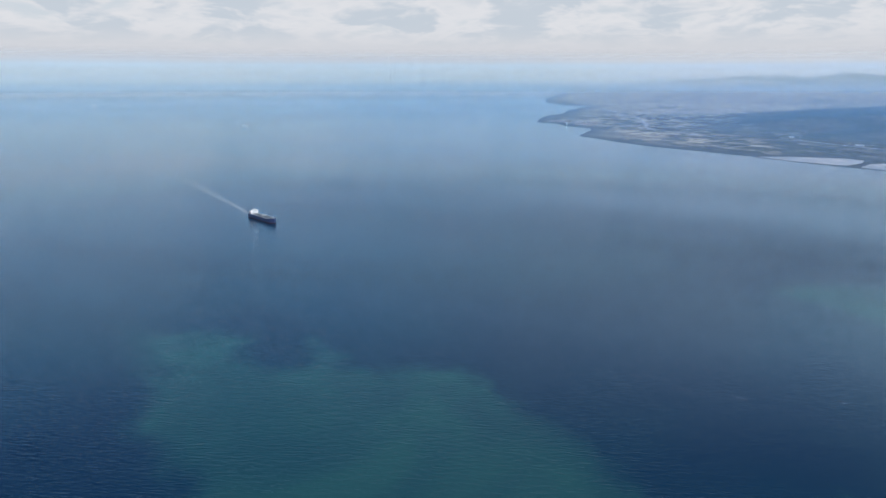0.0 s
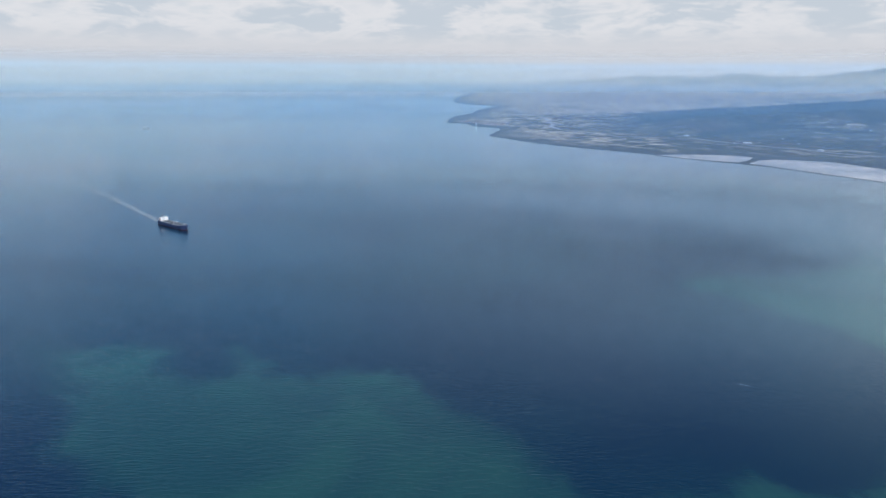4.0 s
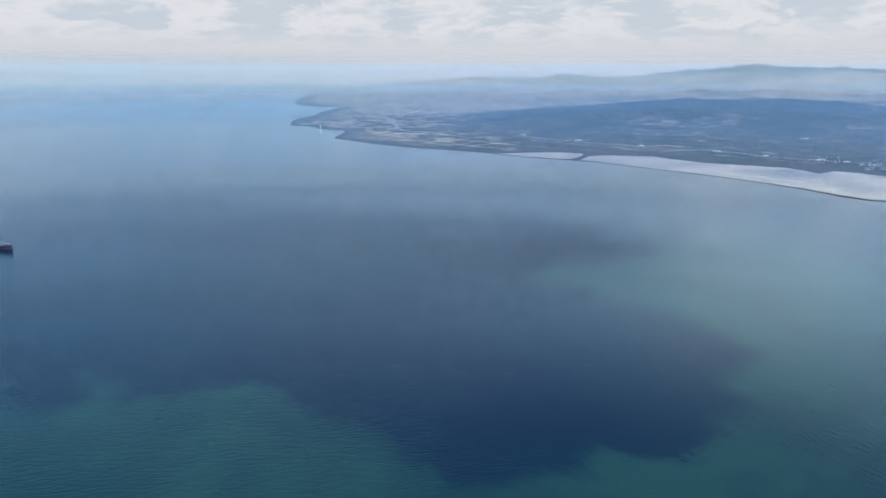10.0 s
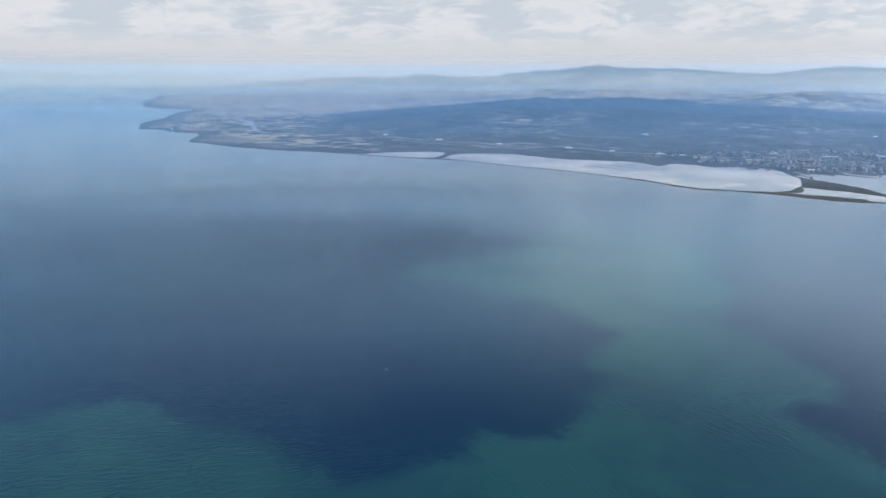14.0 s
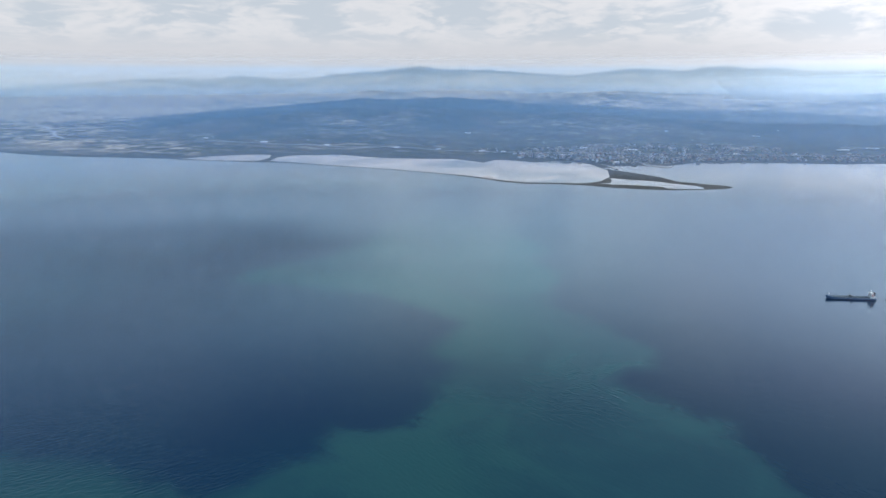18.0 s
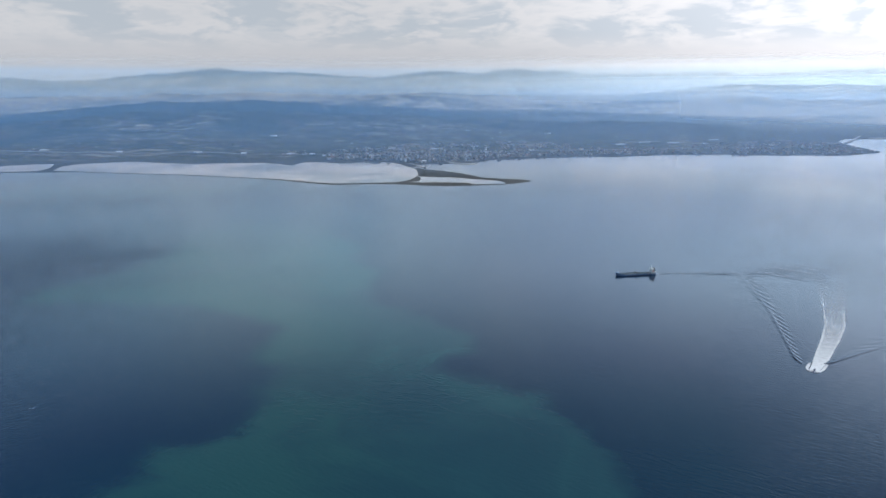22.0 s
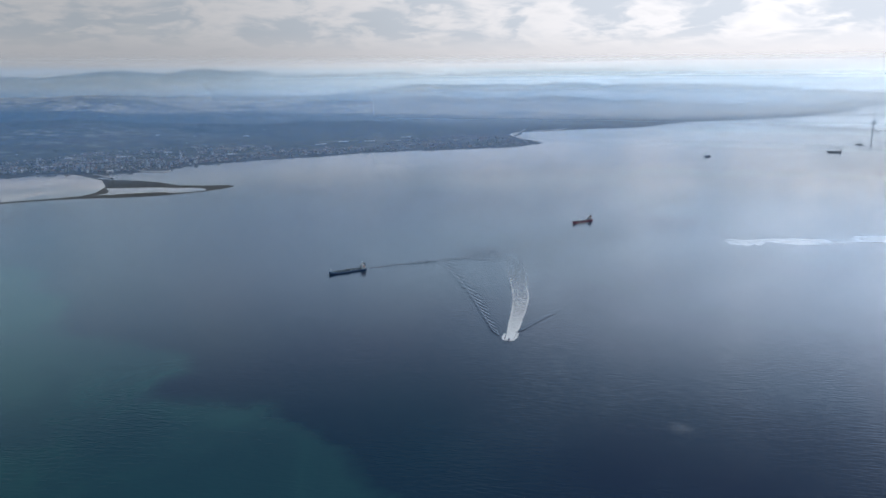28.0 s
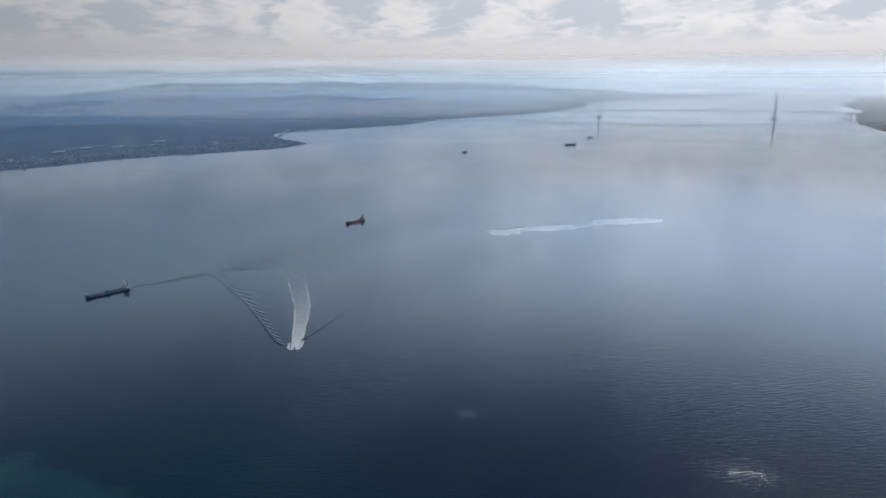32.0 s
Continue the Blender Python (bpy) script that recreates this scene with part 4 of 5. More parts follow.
def ribbon(points, widths, n, m):
    """Grid along a line: plan points, and u, v from 0 to 1."""
    c = spline(points, n)
    t = np.gradient(c, axis=0)
    t /= np.maximum(np.hypot(*t.T)[:, None], 1e-9)
    nrm = np.stack([-t[:, 1], t[:, 0]], 1)
    w = np.interp(np.linspace(0, 1, n), np.linspace(0, 1, len(widths)), widths)
    v = np.linspace(-0.5, 0.5, m)
    xy = c[:, None, :] + nrm[:, None, :] * (w[:, None] * v[None, :])[:, :, None]
    u = np.repeat(np.linspace(0, 1, n)[:, None], m, 1)
    k = np.array([i * m + j for i in range(n - 1) for j in range(m - 1)])
    faces = np.stack([k, k + m, k + m + 1, k + 1], 1)
    return xy.reshape(-1, 2), u.ravel(), np.repeat((v + 0.5)[None, :], n, 0).ravel(), faces


def foam_trail(name, points, widths, fade, mat, label, height=0.03, edge=0.5, n=160, m=25):
    xy, u, v, faces = ribbon(points, widths, n, m)
    side = np.abs(v - 0.5) * 2
    rim = np.exp(-((side - 0.80) / 0.09) ** 2)
    foam = np.clip((1 - u) ** fade * 0.95 + edge * rim * (1 - u) ** 0.6 * np.clip(u * 4, 0, 1), 0, 1.2) * np.clip((1 - side - 0.16 * np.abs(fbm(xy[:, 0] * 0.6, xy[:, 1] * 0.6, 3))) / 0.22, 0, 1) * np.clip(u / 0.012, 0.35, 1)
    z = 0.02 + height * (1 - u) * (0.4 + fbm(xy[:, 0] * 1.3, xy[:, 1] * 1.3, 3))
    z = np.maximum(z, 0.012)
    ob = grid_mesh(name, np.column_stack([xy, z]), faces, mat, [("foam", foam)])
    return tagged(ob, label, "wake", kind="stuff")


foam_trail("foam_wake", [(78.3, 91.7), (79.6, 92.8), (82.6, 95.5), (86.9, 99.6), (91.3, 103.8), (97.8, 110.5), (104.8, 119.3), (111.2, 127.4), (119.2, 138.0), (125, 146)], [1.5, 2.7, 3.3, 3.9, 4.4, 4.9, 5.2, 4.9, 4.6, 4.2],
           2.5, FOAM, "curved trail of white churned foam behind the boat", 0.10)
foam_trail("foam_wake", [(-209.5, 115.2), (-248, 122.4), (-297, 130.8), (-346, 139)], [1.6, 3.0, 5.0, 8], 1.5, THIN, "long pale slick behind the tanker's stern", 0.0, 0.2)
foam_trail("foam_wake", [(175, 163.5), (199.4, 166.3), (236.4, 175.1), (262, 180)], [1.0, 1.6, 2.2, 3.0], 0.8, THIN, "thin pale wake of the red tanker", 0.0, 0.2)
foam_trail("foam_wake", [(82.5, 152), (93.3, 150.0), (104.8, 147.0), (123.8, 145.7)], [1.0, 1.4, 2.0, 2.4], 1.2, THIN, "faint wake of the dark cargo ship", 0.0, 0.2)
foam_trail("foam_wake", [(685, 303.5), (700, 309), (722, 316)], [1.5, 3, 4], 0.6, FOAM, "short white wake of a far boat", 0.05)
foam_trail("bow_wave", [(166.2, 162.2), (169, 161.9), (173, 162.0)], [0.3, 0.5, 0.4], 0.3, FOAM, "white bow wave along the red hull", 0.03)


def wave_train(name, crests, label):
    """Smooth swells that spread from a hull: each a low rounded ridge on the water."""
    verts, faces, base = [], [], 0
    for (x0, y0), (x1, y1), bend, width, height in crests:
        mid = ((x0 + x1) / 2 - (y1 - y0) * bend, (y0 + y1) / 2 + (x1 - x0) * bend)
        xy, u, v, f = ribbon([(x0, y0), mid, (x1, y1)], [width, width, width], 30, 9)
        z = 0.015 + height * np.sin(np.pi * u) ** 0.7 * np.cos((v - 0.5) * np.pi) ** 2
        verts.append(np.column_stack([xy, z]))
        faces.append(f + base)
        base += len(z)
    ob = grid_mesh(name, np.concatenate(verts), np.concatenate(faces), SEA, [("calm", np.zeros(base)), ("turbid", np.full(base, -60.0)), ("gust", np.zeros(base)), ("strong", np.zeros(base))])
    return tagged(ob, label, "wake waves", kind="stuff")


rnd = random.Random(5)


def between(keys, k):
    """The two ends of a crest, gliding along three given ones."""
    q = [np.interp(k, (0, 0.5, 1), [c[e][i] for c in keys]) for e in (0, 1) for i in (0, 1)]
    return (q[0], q[1]), (q[2], q[3])


# feathered crests, each stepped out from the one before, along both arms of the bow wave
arms = []
ARM_LEFT = [[(79.0, 95.0), (81.4, 100.6)], [(89.9, 113.7), (93.1, 124.0)], [(103.4, 141.6), (106.6, 157.9)]]
ARM_RIGHT = [[(80.6, 94.2), (88.1, 96.2)], [(90.8, 98.6), (101.7, 100.5)], [(108.6, 108.4), (119.2, 107.6)]]
for i in range(17):
    k = (i / 16) ** 1.15
    arms.append((*between(ARM_LEFT, k), 0.10, 0.8 + 0.8 * k, 0.054 - 0.014 * k))
for i in range(12):
    k = i / 11
    arms.append((*between(ARM_RIGHT, k), -0.06, 0.8 + 0.8 * k, 0.034 * (1 - k) ** 1.4 + 0.003))
wave_train("bow_waves", arms, "feathered bow waves spreading from the fast boat")
rows = []
# long swells of the ships' wakes, crossing the boat's track
SWELLS = [[(103.5, 151.0), (113.0, 140.6)], [(141.0, 157.5), (152.5, 138.3)], [(193.0, 167.5), (206.0, 137.0)]]
for i in range(32):
    k = i / 31
    (x0, y0), (x1, y1) = between(SWELLS, k)
    c, d = rnd.uniform(0.9, 1.35), rnd.uniform(-0.2, 0.2)
    mx, my, hx, hy = (x0 + x1) / 2 + d * (x1 - x0), (y0 + y1) / 2 + d * (y1 - y0), (x1 - x0) / 2 * c, (y1 - y0) / 2 * c
    rows.append(((mx - hx, my - hy), (mx + hx, my + hy), 0.03 * rnd.uniform(-1, 1), 1.5 + 0.9 * k, (0.034 + 0.010 * k) * rnd.uniform(0.7, 1.1)))
for i in range(16):
    k = i / 15
    x, y = 84 + 26 * k, 152.3 - 6.0 * k
    rows.append(((x - 0.6 - 1.2 * k, y + 1.0 + 2 * k), (x + 1.2 + 2.5 * k, y - 1.2 - 2.5 * k), 0.04, 0.9 + 0.5 * k, 0.032))
SWELLS_EAST = [[(134.9, 166.9), (165.3, 161.0)], [(120.2, 148.2), (147.0, 142.5)], [(107.0, 131.4), (130.6, 125.8)]]
for i in range(16):
    (x0, y0), (x1, y1) = between(SWELLS_EAST, i / 15)
    c, d = rnd.uniform(0.45, 0.9), rnd.uniform(-0.5, 0.5)
    mx, my, hx, hy = (x0 + x1) / 2 + d * (x1 - x0), (y0 + y1) / 2 + d * (y1 - y0), (x1 - x0) / 2 * c, (y1 - y0) / 2 * c
    rows.append(((mx - hx, my - hy), (mx + hx, my + hy), 0.02 * rnd.uniform(-1, 1), rnd.uniform(1.3, 1.9), 0.024 * rnd.uniform(0.5, 1.1)))
wave_train("ship_waves", rows, "long low swells left behind by passing ships")

# white water thrown up on both sides of the boat, and a patch of white specks
for pts in ([(78.0, 92.4), (78.5, 93.4), (80.6, 95.4)], [(79.3, 91.5), (80.5, 92.2), (83.0, 94.2)]):
    foam_trail("bow_wave", pts, [0.3, 0.6, 0.4], 0.25, FOAM, "white water along the fast boat's side", 0.14, 0.0, 40, 13)
SPECKS = make_foam("white_specks", 0.55, 2.2)
xs, ys, fs = polar(-180, 180, 49, np.linspace(0.02, 3.2, 14))
specks = grid_mesh("foam_patch", np.stack([xs + 76.0, ys + 52.6, 0 * xs + 0.02], 1), fs, SPECKS, [("foam", 0.11 * np.exp(-(xs * xs + ys * ys) / 2.0) * (np.hypot(xs, ys) < 3.1))])
tagged(specks, "round patch of small white specks on dark water", "foam", kind="stuff")

# whitecaps on the dark water
caps = [(-69, 132), (-63, 133), (-52, 135.6), (-53.8, 98.3), (-47, 99.2), (-39.7, 102.7), (-57, 97), (-30, 112)]
for cx, cy in caps:
    a = rnd.uniform(0.2, 0.7)
    l = rnd.uniform(0.5, 1.6)
    foam_trail("whitecap", [(cx - l * math.cos(a), cy - l * math.sin(a)), (cx, cy + 0.1), (cx + l * math.cos(a), cy + l * math.sin(a))], [0.03, 0.10, 0.03], 0.2, THIN2,
               "small broken whitecap on dark water", 0.01, 0.0, 24, 7)


# ---- suspension bridge ----
def build_bridge():
    a, b = Vector((826.2, 371.8, 0)), Vector((916.4, 191.0, 0))
    axis = (b - a).normalized()
    side = Vector((-axis.y, axis.x, 0))
    span = (b - a).length
    m = Matrix((( axis.x, side.x, 0, a.x), (axis.y, side.y, 0, a.y), (0, 0, 1, 0), (0, 0, 0, 1)))
    br = empty("suspension_bridge", m, "long grey suspension bridge with two tall towers", "bridge")
    wing = 77.0

    def deck_z(x):
        k = (x - span / 2) / (span / 2 + wing)
        return 9.0 - 2.2 * k * k

    def sag(x):
        if x < 0:
            k = -x / wing
            return 31.2 * (1 - k) + (deck_z(-wing) + 0.2) * k - 3.0 * k * (1 - k) * 4 * 0.4
        if x > span:
            k = (x - span) / wing
            return 31.2 * (1 - k) + (deck_z(span + wing) + 0.2) * k - 3.0 * k * (1 - k) * 4 * 0.4
        k = 2 * x / span - 1
        return deck_z(span / 2) + 0.8 + (31.2 - deck_z(span / 2) - 0.8) * k * k

    xs = np.linspace(-wing, span + wing, 61)
    for i, x0 in enumerate(xs[:-1]):
        x1 = xs[i + 1]
        bm = bmesh.new()
        v = [bm.verts.new((x, y, deck_z(x) + z)) for x in (x0, x1) for y, z in ((-2.2, -0.2), (-1.4, -0.65), (1.4, -0.65), (2.2, -0.2), (2.0, 0.05), (-2.0, 0.05))]
        for k in range(6):
            j = (k + 1) % 6
            bm.faces.new((v[k], v[k + 6], v[j + 6], v[j]))
        bm.faces.new(v[:6])
        bm.faces.new(v[6:][::-1])
        bmesh.ops.recalc_face_normals(bm, faces=bm.faces[:])
        part("deck_segment", bm, GIRDER, br)
    for s in (-1, 1):
        bm = bmesh.new()
        pts = np.linspace(-wing, span + wing, 90)
        for x0, x1 in zip(pts[:-1], pts[1:]):
            rod(bm, (x0, s * 2.2, sag(x0)), (x1, s * 2.2, sag(x1)), 0.05, n=6)
        cable = part("main_cable", bm, BRIDGE, br)
        bm = bmesh.new()
        for x in np.arange(-wing + 4, span + wing, 2.4):
            if sag(x) - deck_z(x) > 0.3 and abs(x) > 1 and abs(x - span) > 1:
                rod(bm, (x, s * 2.2, deck_z(x)), (x, s * 2.2, sag(x)), 0.014, n=4)
        tagged(part("hangers", bm, BRIDGE, cable), kind="stuff")
        rail = bmesh.new()
        for x0, x1 in zip(xs[:-1], xs[1:]):
            rod(rail, (x0, s * 1.95, deck_z(x0) + 0.15), (x1, s * 1.95, deck_z(x1) + 0.15), 0.02, n=4)
        part("guard_rail", rail, BRIDGE, br)
    for x in (0, span):
        tower = part("tower_base", block(x - 3.2, x + 3.2, -3.9, 3.9, -0.5, 1.0, taper=0.35), CONCRETE, br, "broad concrete pier base")
        for s in (-1, 1):
            bm = bmesh.new()
            c = []
            for z, w, o in ((0.9, 0.46, 2.75), (31.8, 0.30, 2.2)):
                for dx, dy in ((-w, -w), (w, -w), (w, w), (-w, w)):
                    c.append(bm.verts.new((x + dx, s * o + dy * 0.9, z)))
            for f in ((3, 2, 1, 0), (4, 5, 6, 7), (0, 1, 5, 4), (1, 2, 6, 5), (2, 3, 7, 6), (3, 0, 4, 7)):
                bm.faces.new([c[i] for i in f])
            part("tower_leg", bm, BRIDGE, br, "tapered grey steel tower leg")
            part("leg_footing", bar((x, s * 2.75, 0.9), (x, s * 2.75, 2.2), 1.25, 1.05, n=16), CONCRETE, tower)
        for z in (7.6, 16.5, 24.0, 30.6):
            part("cross_beam", block(x - 0.25, x + 0.25, -2.5, 2.5, z - 0.3, z + 0.3), BRIDGE, br)
    # approach viaducts on piers
    for sgn, start in ((-1, -wing), (1, span + wing)):
        for i in range(4 if sgn < 0 else 3):
            x = start + sgn * i * 7
            z = deck_z(start) - i * (0.35 if sgn < 0 else 0.2)
            part("viaduct_deck", block(min(x, x + sgn * 7) + 0.01, max(x, x + sgn * 7) - 0.01, -2.0, 2.0, z - 0.6, z), CONCRETE, br)
            for s in (-1, 1):
                part("viaduct_pier", block(x - 0.2, x + 0.2, s * 1.1 - 0.25, s * 1.1 + 0.25, -1.0, z - 0.6), CONCRETE, br)


build_bridge()


def ground_z(points):
    p = np.asarray(points, float)
    return land_height(p[:, 0], p[:, 1])[0]


# ---- roads ----
def make_road(name, rgb):
    m, g = material(name)
    p, _ = flat(place(g), g)
    n = g.noise(p, 0.4, 4, 0.6, "2D")
    finish(g, g.mix(n, rgb, tuple(c * 0.7 for c in rgb)), 0.85, g.noise(p, 6.0, 3, 0.5, "2D"), 0.1, 0.02)
    return m


PALE = make_road("pale_concrete_road", (0.27, 0.26, 0.25))


def road(points, width, mat, label, lift=0.25, n=240):
    xy, u, v, faces = ribbon(points, [width] * 3, n, 5)
    z = np.maximum(ground_z(xy), 0.15).reshape(n, 5)
    for _ in range(6):
        z[1:-1] = (z[:-2] + 2 * z[1:-1] + z[2:]) / 4
    z = z.max(axis=1, keepdims=True) + 0 * z + lift
    ob = grid_mesh("road", np.column_stack([xy, z.ravel()]), faces, mat)
    tagged(ob, label, "road", kind="structure")


road([(-899, 1152), (-800, 1045), (-717, 964), (-655, 900)], 3, PALE, "pale motorway climbing over the far cape", 0.6)
road([(-620, 866), (-588, 832), (-510, 750), (-435, 673), (-400, 632)], 4, PALE, "broad pale motorway crossing the western plain", 0.5)
road([(-400, 632), (-376, 600), (-352, 562), (-328, 536)], 3.5, PALE, "pale motorway bending down towards the shore", 0.5)
road([(-328, 536), (-281, 520), (-216, 507), (-166, 493), (-92, 480), (-21, 459), (40, 449), (120, 452), (200, 446)], 2.6, PALE, "straight coast road running behind the lagoon", 0.25, 400)
road([(200, 446), (260, 441), (330, 440), (400, 466), (460, 520)], 2.2, PALE, "coast road running on behind the bay", 0.25)

# ---- town ----
WALLS = [paint("cream_render", (0.46, 0.43, 0.37), 0.85, wear=0.3), paint("white_render", (0.60, 0.59, 0.57), 0.85, wear=0.25), paint("pink_render", (0.38, 0.29, 0.25), 0.85, wear=0.3),
         paint("grey_render", (0.28, 0.28, 0.29), 0.85, wear=0.3)]
TILES = [paint("terracotta_roof", (0.22, 0.10, 0.07), 0.85, wear=0.5), paint("faded_tile_roof", (0.26, 0.16, 0.12), 0.85, wear=0.5), paint("flat_grey_roof", (0.30, 0.30, 0.31), 0.85, wear=0.4)]
SHEET = paint("white_sheet_roof", (0.62, 0.63, 0.64), 0.5, wear=0.3)


def hip_roof(w, d, z, rise, over=0.06):
    bm = bmesh.new()
    e = [bm.verts.new((x * (w / 2 + over), y * (d / 2 + over), z)) for x, y in ((-1, -1), (1, -1), (1, 1), (-1, 1))]
    k = max(w / 2 - d / 2, 0.02)
    r0, r1 = bm.verts.new((-k, 0, z + rise)), bm.verts.new((k, 0, z + rise))
    for f in ((e[0], e[1], r1, r0), (e[2], e[3], r0, r1), (e[1], e[2], r1), (e[3], e[0], r0), (e[3], e[2], e[1], e[0])):
        bm.faces.new(f)
    return bm


def dwelling(storeys, w, d, wall, roof, pitched, label, name="house", cat="house"):
    h = storeys * 0.30
    ob = empty(name, Matrix.Translation((0, 0, -60)), label, cat, "houses of the shore towns")
    body = part("walls", block(-w / 2, w / 2, -d / 2, d / 2, -0.5, h), wall, ob)
    for i in range(storeys):
        for s in (-1, 1):
            part("window_row", block(-w * 0.40, w * 0.40, s * d / 2 - 0.012, s * d / 2 + 0.012, i * 0.3 + 0.09, i * 0.3 + 0.20), GLASS, body)
    if pitched:
        part("roof", hip_roof(w, d, h, 0.28), roof, ob)
        part("chimney", block(w * 0.2, w * 0.2 + 0.09, 0.05, 0.14, h + 0.1, h + 0.42), wall, ob)
    else:
        part("roof", block(-w / 2 - 0.04, w / 2 + 0.04, -d / 2 - 0.04, d / 2 + 0.04, h, h + 0.08), roof, ob)
        part("stair_head", block(-0.22, 0.22, -0.18, 0.18, h + 0.08, h + 0.34), wall, ob)
    return ob


KINDS = [dwelling(2, 1.1, 0.9, WALLS[0], TILES[0], True, "cream two-storey house with terracotta roof"),
         dwelling(2, 1.3, 1.0, WALLS[1], TILES[1], True, "white house with faded tile roof"),
         dwelling(3, 1.4, 1.1, WALLS[2], TILES[0], True, "pink rendered house with terracotta roof"),
         dwelling(4, 1.6, 1.2, WALLS[1], TILES[1], True, "white four-storey apartment block with tile roof", "apartment_block", "apartment block"),
         dwelling(5, 1.7, 1.2, WALLS[0], TILES[2], False, "cream five-storey apartment block with flat roof", "apartment_block", "apartment block"),
         dwelling(6, 1.6, 1.2, WALLS[1], TILES[2], False, "tall white apartment block with flat roof", "apartment_block", "apartment block"),
         dwelling(3, 1.9, 1.2, WALLS[3], TILES[2], False, "grey three-storey block with flat roof", "apartment_block", "apartment block")]


def shed(length, width, height, label, name="warehouse", group="sheds and halls along the coast"):
    ob = empty(name, Matrix.Translation((0, 0, -60)), label, name.replace("_", " "), group)
    body = part("walls", block(-length / 2, length / 2, -width / 2, width / 2, -0.5, height), WALLS[1], ob)
    bm = bmesh.new()
    for s in (-1, 1):
        v = [bm.verts.new((x * (length / 2 + 0.08), y, z)) for x in (-1, 1) for y, z in ((s * (width / 2 + 0.1), height), (0, height + width * 0.16), (0, height + width * 0.16 + 0.05), (s * (width / 2 + 0.1), height + 0.05))]
        for k in range(4):
            bm.faces.new((v[k], v[k + 4], v[(k + 1) % 4 + 4], v[(k + 1) % 4]))
        bm.faces.new(v[:4])
        bm.faces.new(v[4:])
    bmesh.ops.recalc_face_normals(bm, faces=bm.faces[:])
    part("roof", bm, SHEET, ob, "pale sheet-metal roof")
    for i in range(4):
        x = length * (i - 1.5) / 4.4
        part("gate", block(x - 0.22, x + 0.22, -width / 2 - 0.02, -width / 2 + 0.02, -0.1, height * 0.7), DECKGREY, body)
    return ob


SHEDS = [shed(4.6, 1.6, 0.5, "long white warehouse with sheet-metal roof"), shed(3.0, 1.8, 0.55, "white sheet-roofed hall beside the coast road"), shed(8, 1.5, 0.35, "very long low white greenhouse", "greenhouse")]

rnd = random.Random(11)


def settle(n, area, kinds, turn, spread=14, lift=0.0):
    """Scatter n houses over an area given as a function of two numbers 0 to 1."""
    spots = []
    while len(spots) < n:
        x, y = area(rnd.random(), rnd.random())
        if all(abs(x - q[0]) + abs(y - q[1]) > 1.9 for q in spots[-140:]):
            spots.append((x, y))
    z, sd = land_height(np.array([s[0] for s in spots], float), np.array([s[1] for s in spots], float))
    for (x, y), h, s in zip(spots, z, sd):
        if s > 2.5:
            k = kinds[int(rnd.random() ** 1.3 * len(kinds))]
            copy_thing(k, pose(x, y, h, 0, 0, turn + rnd.uniform(-spread, spread) + rnd.choice((0, 90))))


def along(line, depth):
    p = np.asarray(line, float)
    s = np.concatenate([[0], np.cumsum(np.hypot(*np.diff(p, axis=0).T))])

    def area(u, v):
        q = u * s[-1]
        x, y = np.interp(q, s, p[:, 0]), np.interp(q, s, p[:, 1])
        return x + rnd.uniform(-1, 1), y + 2.5 + depth * v ** 1.5
    return area


settle(150, along([(40, 418), (66, 400), (95, 404), (130, 417), (165, 417)], 58), [KINDS[3], KINDS[0], KINDS[1], KINDS[4], KINDS[5], KINDS[2], KINDS[6]], 8)
settle(60, along([(14, 424), (40, 418), (66, 402)], 34), [KINDS[3], KINDS[4], KINDS[1], KINDS[6]], 8)
settle(70, along([(165, 418), (228, 418), (290, 402)], 36), [KINDS[1], KINDS[0], KINDS[2], KINDS[3]], 4)
settle(80, along([(290, 402), (340, 394), (372, 410)], 60), [KINDS[0], KINDS[1], KINDS[2], KINDS[3]], -8)
settle(45, lambda u, v: (-468 + 62 * u, 572 + 26 * v - 22 * u), [KINDS[2], KINDS[0], KINDS[1], KINDS[4]], 20)
settle(40, lambda u, v: (-480 + 120 * u, 690 + 60 * v - 30 * u), [KINDS[2], KINDS[0], KINDS[1]], 30)
settle(30, lambda u, v: (690 + 180 * u, 512 + 30 * v), [KINDS[4], KINDS[3], KINDS[5]], 10)
spots = [(-160, 500, 0), (-112, 487, 1), (-62, 470, 0), (-34, 466, 1), (-5, 458, 0), (8, 454, 1), (18, 447, 2), (30, 432, 0), (46, 441, 2), (60, 470, 0), (90, 470, 2), (118, 476, 0), (70, 404, 1),
         (150, 452, 0), (185, 452, 1), (222, 470, 2), (243, 476, 2), (262, 470, 2), (282, 462, 0), (300, 480, 2), (330, 455, 1), (-18, 560, 0), (140, 590, 1),
         (-210, 520, 1), (200, 560, 0)]
zs = ground_z([(x, y) for x, y, _ in spots])
for (x, y, k), z in zip(spots, zs):
    copy_thing(SHEDS[k], pose(x, y, z, 0, 0, rnd.uniform(-14, 10)))
for proto in KINDS + SHEDS:
    for o in [proto, *proto.children_recursive]:
        bpy.data.objects.remove(o)


